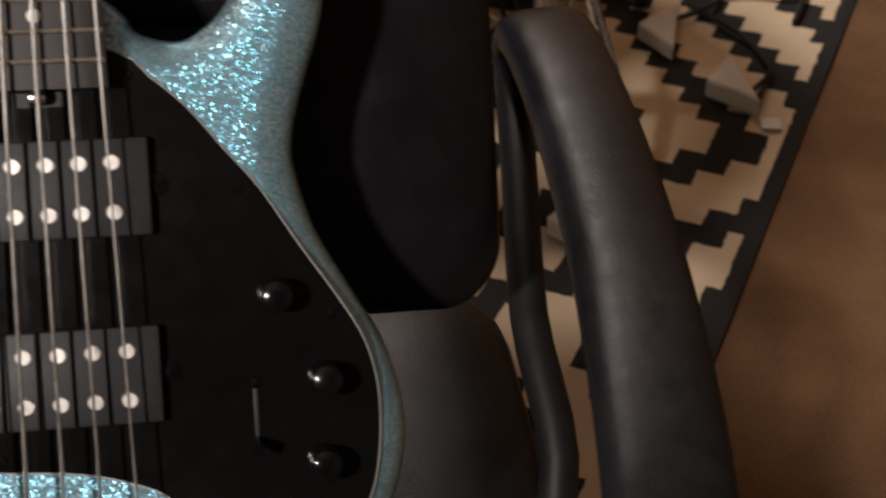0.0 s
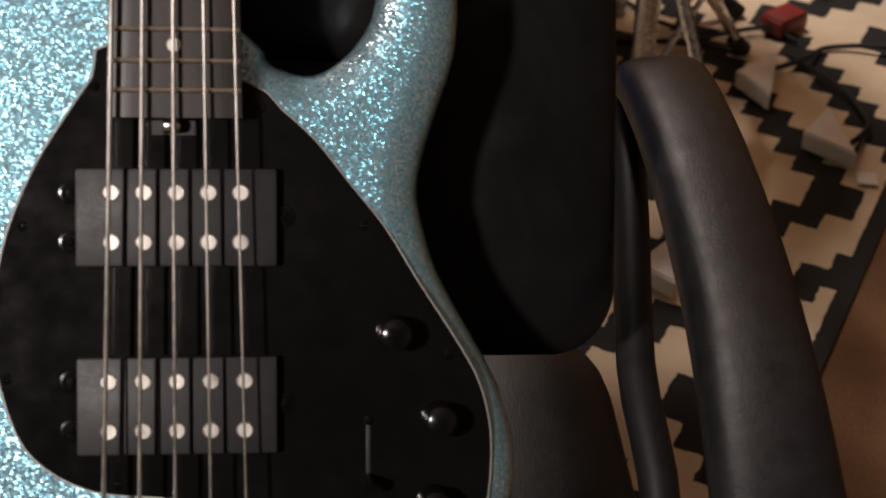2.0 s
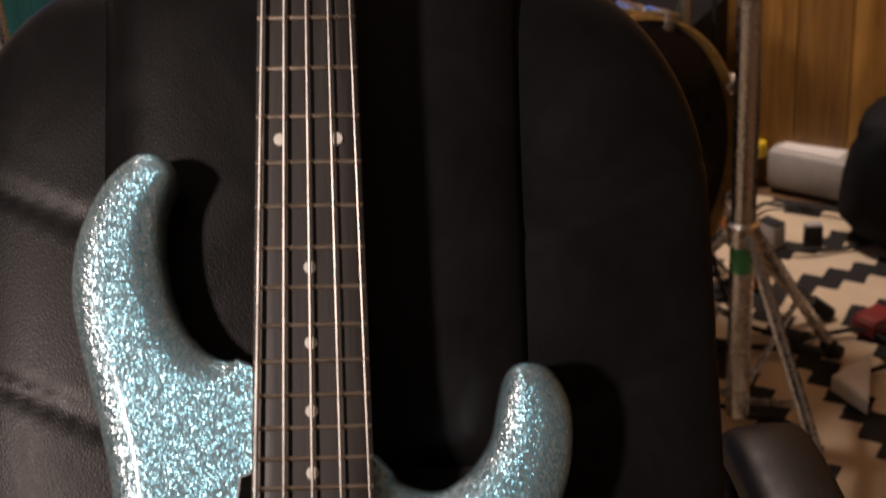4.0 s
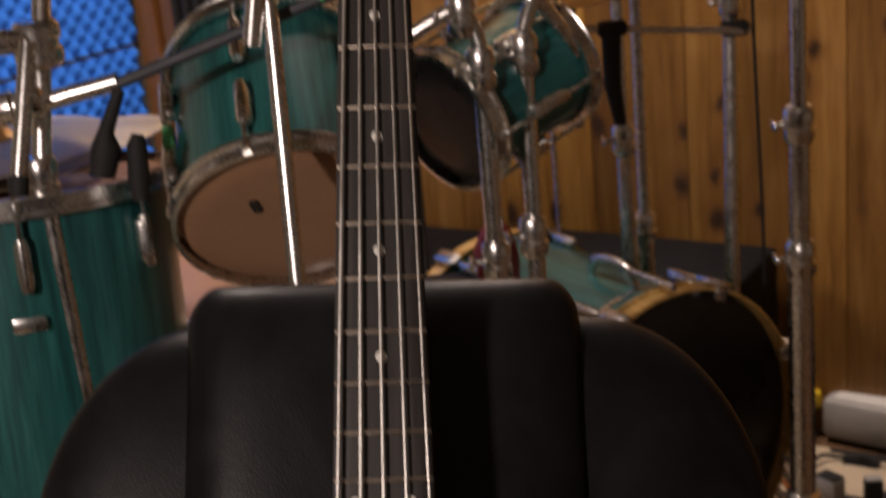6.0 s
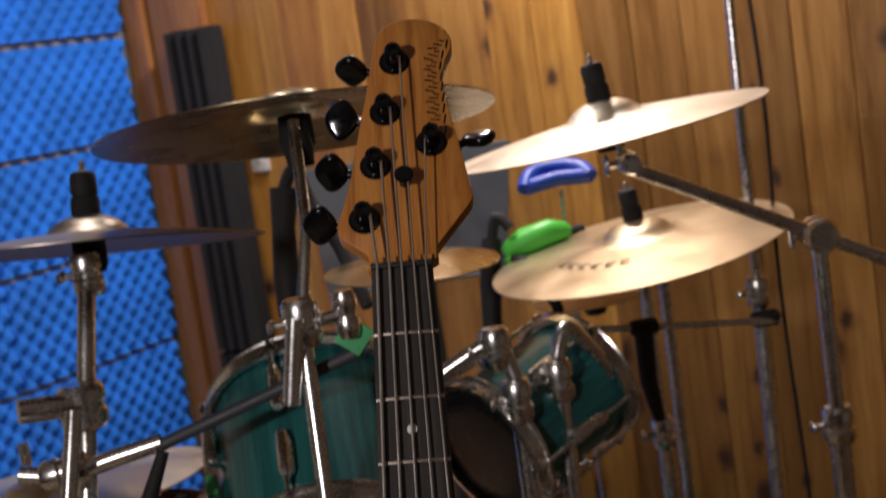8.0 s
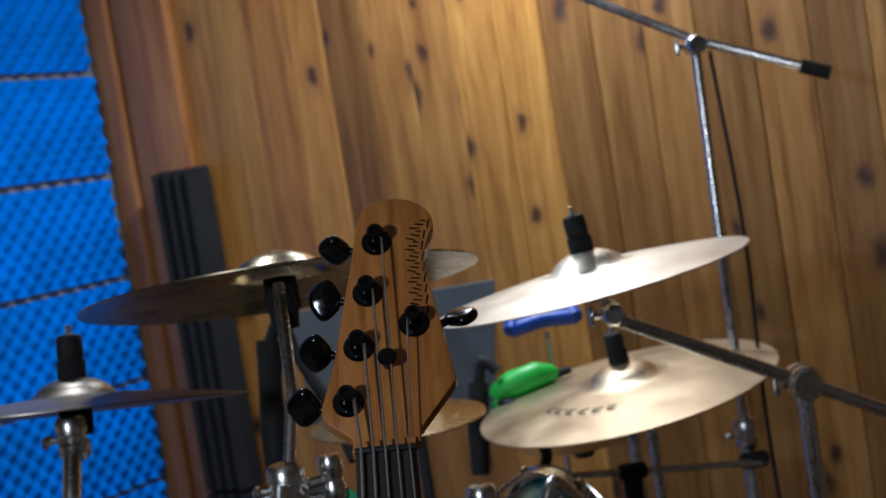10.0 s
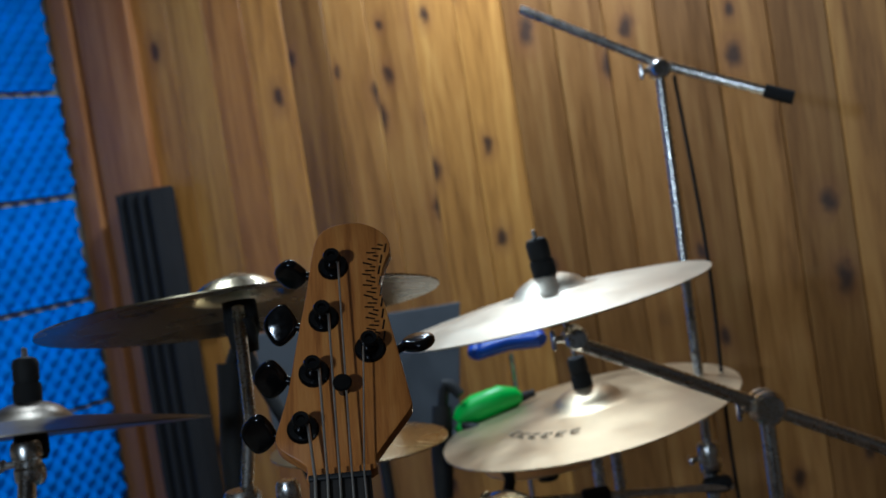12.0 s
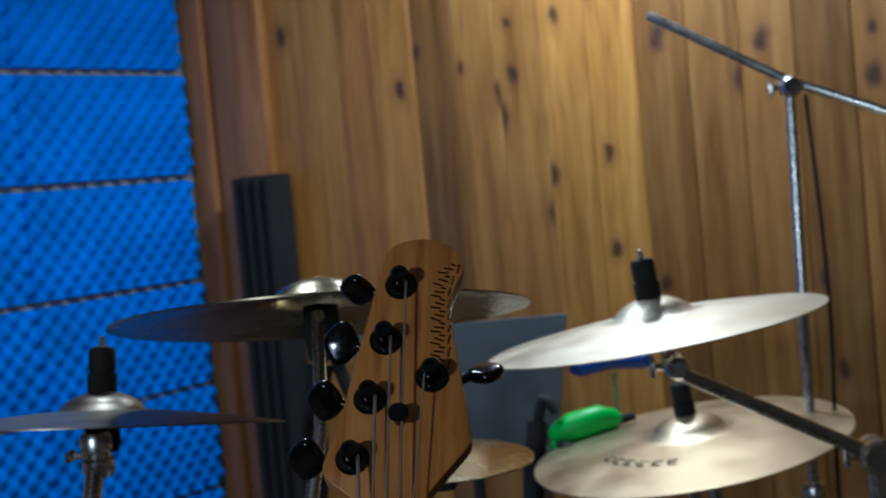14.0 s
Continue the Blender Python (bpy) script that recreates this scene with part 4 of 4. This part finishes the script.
for dz, flip in ((0.0, 1), (0.016, -1)):
    cymbal("hi_hat_cymbal", (-0.478, 0.61, 0.992 + dz), (0.02 * flip, 0.02 * flip, -1.0 * flip), 0.142, "bronze hi-hat cymbal over the floor tom", BRONZE, sleeve=False)
cymbal("splash_cymbal", (-0.431, 0.80, 0.965), (-0.10, 0.0, 0.995), 0.12, "small bronze cymbal behind the floor tom", BRONZE, sleeve=False)

# stands
st = stand("boom_stand", (0.488, 0.800, 0), (0.490, 0.806, 1.147), "chrome cymbal boom stand with green tape", 0.36, 0.30, -75, 0.0105, (0.72, 0.90))
rod(st, "boom", [(0.262, 0.800, 1.268), (0.490, 0.800, 1.147), (0.640, 0.800, 1.067)], 0.0088)
clamp("boom_joint", st.matrix_world.inverted() @ Vector((0.490, 0.803, 1.147)), st, 0.022, (0, 1, 0))
clamp("tilter", st.matrix_world.inverted() @ Vector((0.266, 0.806, 1.272)), st, 0.015, (0, 1, 0))
rod(st, "cymbal_rod", [(0.262, 0.812, 1.268), (0.247, 0.848, 1.375)], 0.004)
part("tape", lathe([(0.0150, 0.30), (0.0165, 0.301), (0.0165, 0.365), (0.0150, 0.366)], 16), GREEN_TAPE, st, "green tape wrapped on the tube")
st = stand("cymbal_stand", (0.322, 1.21, 0), (0.318, 1.200, 1.095), "chrome cymbal stand behind the bass drum", 0.36, 0.28, 10, 0.0095, (0.55, 0.80))
st = stand("cymbal_stand", (-0.117, 0.072, 0), (-0.122, 0.420, 1.203), "chrome cymbal stand with a green tag", 0.4, 0.27, 35, 0.0082, (0.60, 0.86))
rod(st, "upper_tube", [(-0.122, 0.420, 1.203), (-0.108, 0.470, 1.290), (-0.110, 0.535, 1.395)], 0.0065)
rod(st, "short_bar", [(-0.126, 0.404, 1.213), (-0.142, 0.396, 1.130)], 0.0095)
rod(st, "side_arm", [(-0.122, 0.418, 1.203), (-0.076, 0.425, 1.206)], 0.007)
clamp("joint", st.matrix_world.inverted() @ Vector((-0.122, 0.419, 1.205)), st, 0.019)
clamp("joint", st.matrix_world.inverted() @ Vector((-0.078, 0.425, 1.206)), st, 0.012)
part("tag", box(st.matrix_world.inverted() @ Vector((-0.074, 0.428, 1.182)), (0.030, 0.003, 0.030), 0.001, pose(0, 0, 0, 0, 40)), GREEN_TAPE, st, "green paper tag")
part("nut_cap", lathe([(0, 0.02), (0.014, 0.018), (0.016, 0), (0.014, -0.018), (0, -0.02)], 16, Matrix.Translation(st.matrix_world.inverted() @ Vector((-0.109, 0.535, 1.366)))), RUBBER, st)
st = stand("cymbal_stand", (-0.345, 0.40, 0), (-0.385, 0.475, 1.02), "chrome cymbal stand with a multi clamp", 0.4, 0.26, 80, 0.0115, (0.6,))
rod(st, "upper_tube", [(-0.385, 0.475, 1.0), (-0.372, 0.520, 1.143), (-0.364, 0.598, 1.282)], 0.010)
rod(st, "cymbal_rod", [(-0.364, 0.590, 1.268), (-0.361, 0.606, 1.345)], 0.0045)
for c, r in (((-0.385, 0.475, 1.0), 0.018), ((-0.374, 0.508, 1.135), 0.025), ((-0.364, 0.585, 1.262), 0.017)):
    clamp("joint", st.matrix_world.inverted() @ Vector(c), st, r)
rod(st, "clamp_bar", [(-0.374, 0.497, 1.140), (-0.430, 0.470, 1.146)], 0.013)
rod(st, "clamp_arm", smooth_line([(-0.430, 0.440, 1.088), (-0.385, 0.438, 1.082), (-0.330, 0.440, 1.092), (-0.284, 0.442, 1.100)], 4, False), 0.0095)
rod(st, "long_rod", [(-0.284, 0.440, 1.098), (-0.060, 0.436, 1.168)], 0.0065, GREY_METAL)
rod(st, "mic_clip", [(-0.281, 0.428, 1.094), (-0.299, 0.42, 1.055), (-0.300, 0.416, 1.040), (-0.308, 0.411, 1.012)], [0.006, 0.008, 0.015, 0.013], RUBBER, "black microphone clip")
rod(st, "mic_clip", [(-0.268, 0.419, 1.050), (-0.270, 0.416, 1.040), (-0.272, 0.411, 1.005), (-0.272, 0.407, 0.985)], [0.006, 0.010, 0.011, 0.008], RUBBER, "black microphone clip")
rod(st, "lower_tube", [(-0.359, 0.419, 1.150), (-0.377, 0.372, 1.030)], 0.0085)
rod(st, "tube_end", [(-0.377, 0.372, 1.030), (-0.379, 0.366, 1.012)], 0.0095, RUBBER, "black rubber tube end")
clamp("joint", st.matrix_world.inverted() @ Vector((-0.385, 0.44, 1.085)), st, 0.017, (1, 0.1, 0.1))
hs = thing("hi_hat_stand", pose(-0.478, 0.61, 0.96), "chrome hi-hat stand beside the floor tom", "stand", "stands of the kit")
part("tube", tube([(0, 0, -0.10), (0, 0, 0.12)], 0.006), CHROME, hs)

# microphone stands
st = stand("cymbal_stand", (0.356, 1.29, 0), (0.366, 1.325, 1.02), "slim chrome stand in the back row", 0.30, 0.22, 50, 0.010, (0.62,))
st = stand("mic_stand", (0.461, 1.140, 0), (0.510, 1.248, 1.604), "tall grey microphone stand with a boom", 0.24, 0.26, 0, 0.0078, (1.0,))
rod(st, "boom", [(0.326, 1.364, 1.738), (0.511, 1.248, 1.612), (0.694, 1.185, 1.527)], 0.0078)
rod(st, "grip", [(0.655, 1.198, 1.545), (0.694, 1.185, 1.527)], 0.011, RUBBER)
clamp("joint", st.matrix_world.inverted() @ Vector((0.510, 1.248, 1.604)), st, 0.016, (0, 1, 0))
rod(st, "cross_rod", [(0.515, 1.179, 0.957), (0.197, 1.132, 0.998)], 0.0055)
for c in ((0.494, 1.186, 0.962), (0.302, 1.147, 0.985)):
    part("rod_clip", box(st.matrix_world.inverted() @ Vector(c), (0.045, 0.028, 0.024), 0.008), RUBBER, st)
rod(st, "hanging_mic", [(0.300, 1.145, 0.980), (0.296, 1.125, 0.905), (0.304, 1.118, 0.845)], [0.015, 0.013, 0.009], RUBBER, "black microphone hanging from the rod")
part("cable", tube([st.matrix_world.inverted() @ p for p in smooth_line([(0.530, 1.24, 1.59), (0.538, 1.225, 1.3), (0.525, 1.20, 1.0), (0.53, 1.18, 0.6), (0.52, 1.16, 0.2), (0.57, 1.10, 0.012)], 6, False)], 0.003, 8), RUBBER, st)


def microphone(pts, body, head, label, mat=None, clip=None):
    t = thing("microphone", Matrix.Translation(pts[0]), label, "microphone", "drum microphones")
    rod(t, "body", pts, body, mat or RUBBER, "", 16)
    if clip:
        rod(t, "clip", clip, 0.009, RUBBER)
    return t


# Green claw-like clip, built with the microphone helper.
microphone([(0.118, 1.328, 1.096), (0.128, 1.329, 1.104), (0.150, 1.330, 1.112), (0.195, 1.331, 1.122), (0.218, 1.332, 1.120), (0.230, 1.332, 1.117)], [0.010, 0.017, 0.023, 0.022, 0.016, 0.006], 0, "bright green claw-like clip over the toms", GREEN,
           smooth_line([(0.128, 1.318, 1.088), (0.150, 1.29, 1.082), (0.160, 1.24, 1.055), (0.182, 1.215, 1.020), (0.168, 1.20, 0.985)], 4, False))
microphone([(-0.195, 0.93, 1.12), (-0.192, 0.932, 1.17), (-0.186, 0.942, 1.24), (-0.178, 0.952, 1.29)], [0.016, 0.018, 0.016, 0.020], 0, "black drum microphone on a thin cable", None,
           smooth_line([(-0.178, 0.952, 1.29), (-0.160, 0.95, 1.315), (-0.145, 0.94, 1.27), (-0.110, 0.90, 1.20), (-0.085, 0.86, 1.13)], 4, False))
microphone([(0.078, 1.31, 0.98), (0.086, 1.318, 1.05), (0.098, 1.331, 1.125)], [0.015, 0.018, 0.016], 0, "black upright microphone between the cymbals", None,
           smooth_line([(0.098, 1.331, 1.12), (0.11, 1.33, 1.16), (0.13, 1.32, 1.14)], 4, False))
clip = bpy.data.objects["microphone"]
rod(clip, "lower_jaw", [(0.118, 1.322, 1.092), (0.128, 1.318, 1.078), (0.150, 1.316, 1.076)], [0.008, 0.013, 0.009], GREEN, "green lower jaw of the clip")
rod(clip, "tip", [(0.226, 1.332, 1.118), (0.250, 1.333, 1.122)], [0.008, 0.006], RUBBER, "short black tip")
bl = thing("tambourine", Matrix.Translation((0.226, 1.447, 1.195)), "blue plastic crescent tambourine on a thin rod", "tambourine")
part("frame", tube(smooth_line([(-0.056, 0, -0.012), (-0.045, 0.02, 0.006), (-0.02, 0.035, 0.014), (0.02, 0.035, 0.014), (0.045, 0.02, 0.008), (0.056, 0, -0.006)], 5, False), 0.0145, 12), BLUE_PLASTIC, bl)
part("handle", tube([(-0.056, 0.004, -0.010), (0, 0.010, -0.002), (0.056, 0.004, -0.004)], 0.0135, 12), BLUE_PLASTIC, bl)
part("rod", tube([(0.004, 0, -0.02), (0.004, 0, -1.19)], 0.004, 8), CHROME, bl)

# things at the back
ms = thing("music_stand", pose(-0.02, 1.72, 0), "dark grey metal music stand behind the drums", "music stand")
desk = slab([(-0.19, -0.11), (0.15, -0.11), (0.19, 0.13), (-0.21, 0.13)], [(0.002, -0.004), (0, -0.002), (0, 0.002), (0.002, 0.004)])
desk.transform(Matrix.Translation((0, 0, 1.12)) @ pose(0, 0, 0, -12))
part("desk", desk, GREY_METAL, ms)
part("lip", box((-0.02, -0.03, 1.012), (0.34, 0.05, 0.004), 0.001), GREY_METAL, ms)
part("pole", tube([(0, 0.02, 0.04), (0, 0.02, 1.10)], 0.011), GREY_METAL, ms)
for q in range(3):
    a = radians(120 * q)
    part("leg", tube([(0, 0.02, 0.10), (0.22 * math.cos(a), 0.02 + 0.2 * math.sin(a), 0.012)], 0.009, 8), GREY_METAL, ms)
sw = thing("wall_switch", ROOM @ pose(-1.63, B1, 1.245), "white plastic light switch on the wooden wall", "switch")
part("plate", box((0, -0.006, 0), (0.05, 0.010, 0.082), 0.003), WHITE_PLASTIC, sw)
part("rocker", box((0, -0.012, 0), (0.02, 0.006, 0.034), 0.002), WHITE_PLASTIC, sw)

# ---- floor clutter ----


def wedge(a, b, z, pts, h, turn=0):
    bm = bmesh.new()
    lo = [bm.verts.new((x, y, 0)) for x, y in pts]
    hi = [bm.verts.new((x, y, h)) for x, y in pts]
    n = len(pts)
    bm.faces.new(lo[::-1])
    bm.faces.new(hi)
    for i in range(n):
        bm.faces.new((lo[i], lo[(i + 1) % n], hi[(i + 1) % n], hi[i]))
    bmesh.ops.bevel(bm, geom=list(bm.edges), offset=0.0025, segments=2, affect="EDGES")
    ob = new("foam_block", finish(bm, "foam_block", WHITE_PLASTIC))
    ob.matrix_world = ROOM @ pose(a, b, z, 0, 0, turn)
    tagged(ob, "white triangular block lying on the rug", "block", "white blocks")
    return ob


wedge(0.222, 0.999, 0.010, [(0, 0), (0.087, -0.026), (0.015, 0.087)], 0.030)
wedge(0.080, 1.124, 0.010, [(0, 0), (0.071, -0.048), (0.041, 0.093)], 0.030)
wedge(0.115, 0.600, 0.010, [(0, 0), (0.060, -0.02), (0.02, 0.07)], 0.030)
note = new("paper_scrap", finish(box((0, 0, 0.001), (0.028, 0.03, 0.001)), "paper_scrap", WHITE_PLASTIC))
note.matrix_world = ROOM @ pose(0.329, 0.963, 0.0105, 0, 0, 20)
tagged(note, "small white paper scrap on the rug", "paper")


def bag(name, a, b, s, label, category, seed, mat):
    bm = bmesh.new()
    bmesh.ops.create_icosphere(bm, subdivisions=4, radius=1)
    for v in bm.verts:
        p = v.co
        q = Vector([math.copysign(abs(c) ** 0.55, c) for c in p])
        q *= 1 + 0.08 * noise.noise(p * 2.2 + Vector((seed, 0, 0))) + 0.03 * noise.noise(p * 7 + Vector((0, seed, 0)))
        v.co = Vector((q.x * s[0] / 2, q.y * s[1] / 2, (max(q.z, -0.92) + 0.92) * s[2] / 1.9))
    t = thing(name, ROOM @ pose(a, b, 0.001), label, category)
    part("body", bm, mat, t, "", 60)
    part("handle", tube(smooth_line([(-0.1, 0, s[2] * 0.97), (-0.08, 0, s[2] + 0.05), (0.08, 0, s[2] + 0.05), (0.1, 0, s[2] * 0.97)], 5, False), 0.009, 8), mat, t)
    return t


NYLON = plain("black_nylon", (0.008, 0.008, 0.009), 0.7, spread=0.3, scale=60, bump=0.3, spec=0.15)
CASE = plain("black_case_vinyl", (0.007, 0.007, 0.008), 0.6, spread=0.3, scale=90, bump=0.3, spec=0.12)
bag("gig_bag", 0.30, 1.70, (0.70, 0.26, 0.30), "soft black gig bag lying by the wall", "bag", 3, NYLON)
bag("gig_bag", 0.72, 1.40, (0.5, 0.5, 0.30), "slumped black nylon bag on the carpet", "bag", 8, NYLON)


def amp(a, b, w, d, h, turn, label):
    t = thing("amplifier", ROOM @ pose(a, b, 0.0, 0, 0, turn), label, "amplifier", "amplifiers by the wall")
    part("cabinet", box((0, 0, h / 2 + 0.012), (w, d, h), 0.012), CASE, t)
    part("grille", box((0, -d / 2 - 0.002, h * 0.42 + 0.01), (w * 0.88, 0.006, h * 0.66), 0.002), NYLON, t)
    part("panel", box((0, -d / 2 - 0.002, h * 0.88), (w * 0.88, 0.006, h * 0.12), 0.002), GREY_METAL, t)
    for k in range(5):
        part("dial", lathe([(0, 0.012), (0.007, 0.012), (0.009, 0.004), (0.009, 0)], 12, pose(w * (0.14 * k - 0.3), -d / 2 - 0.005, h * 0.88, 90)), WHITE_PLASTIC if k % 2 else CHROME, t)
    for x in (-1, 1):
        for y in (-1, 1):
            part("foot", lathe([(0, 0), (0.016, 0), (0.018, 0.012), (0, 0.012)], 12, pose(x * w * 0.4, y * d * 0.4, 0)), RUBBER, t)
    return t


amp(-0.60, 1.72, 0.52, 0.26, 0.40, 0, "low black amplifier cabinet against the wooden wall")
amp(-1.16, 1.72, 0.50, 0.26, 0.38, 0, "black amplifier cabinet beside the foam column")
TAPE_YELLOW = plain("yellow_plastic", (0.75, 0.5, 0.02), 0.45)
RED = plain("red_plastic", (0.25, 0.03, 0.025), 0.45)
ORANGE = plain("orange_plastic", (0.6, 0.2, 0.04), 0.5)
GREY_BOX = plain("grey_plastic_box", (0.42, 0.40, 0.37), 0.5)
eb = thing("effect_pedal", pose(0.83, 1.68, 0.010, 0, 0, -40), "pale grey box with a yellow knob on the floor", "box")
part("case", box((0.03, 0, 0.045), (0.17, 0.09, 0.085), 0.012), GREY_BOX, eb)
part("panel", box((0.03, 0, 0.089), (0.13, 0.06, 0.004), 0.001), WHITE_PLASTIC, eb)
part("knob", lathe([(0, 0.03), (0.017, 0.029), (0.02, 0.02), (0.02, 0)], 16, pose(-0.085, -0.02, 0.06)), TAPE_YELLOW, eb, "round yellow knob")
rnd = random.Random(5)
for k in range(18):
    a, b = rnd.uniform(-0.42, 0.12), rnd.uniform(1.25, 1.72)
    mat = rnd.choice([GREY_BOX, WHITE_PLASTIC, ORANGE, RED, GREEN_TAPE, BLUE_PLASTIC, GREY_METAL, RUBBER, RUBBER])
    s = (rnd.uniform(0.02, 0.07), rnd.uniform(0.02, 0.05), rnd.uniform(0.015, 0.05))
    t = thing("small_box", ROOM @ pose(a, b, 0.010, 0, 0, rnd.uniform(0, 180)), "small coloured plastic odds and ends box on the rug", "box", "small boxes on the floor")
    part("case", box((0, 0, s[2] / 2), s, 0.004), mat, t)
    part("lid", box((0, 0, s[2] + 0.002), (s[0] * 0.9, s[1] * 0.9, 0.004), 0.001), rnd.choice([GREY_BOX, RUBBER, mat]), t)
for k in range(9):
    a, b = rnd.uniform(-0.35, 0.1), rnd.uniform(1.15, 1.65)
    pts = []
    ang = rnd.uniform(0, 6)
    for q in range(16):
        ang += rnd.uniform(-0.9, 0.9)
        a = min(max(a + 0.05 * math.cos(ang), -0.5), 0.3)
        b = min(max(b + 0.05 * math.sin(ang), 1.0), 1.75)
        pts.append(room(a, b, 0.014 + 0.004 * (q % 3)))
    ob = new("cable", finish(tube(smooth_line(pts, 4, False), 0.0042, 8), "cable", RUBBER))
    tagged(ob, "loose black cable winding over the rug", "cable", "cables on the floor")
# things on the stool between the toms
tr = thing("snack_bag", pose(0.10, 1.02, 0.62), "crumpled red and white packet behind the tom", "packet")
bm = bmesh.new()
bmesh.ops.create_icosphere(bm, subdivisions=3, radius=1)
for v in bm.verts:
    p = v.co * (1 + 0.25 * noise.noise(v.co * 3))
    v.co = Vector((p.x * 0.032, p.y * 0.03, p.z * 0.06 + 0.06))
part("packet", bm, RED, tr)
part("label_panel", box((0, -0.036, 0.09), (0.035, 0.004, 0.05), 0.002), WHITE_PLASTIC, tr)
fc = thing("road_case", pose(0.10, 1.05, 0.0), "black equipment case behind the bass drum", "case")
part("case", box((0, 0, 0.31), (0.34, 0.26, 0.60), 0.01), CASE, fc)
for z in (0.02, 0.605):
    part("edge_trim", box((0, 0, z), (0.345, 0.265, 0.02), 0.004), CASE, fc)
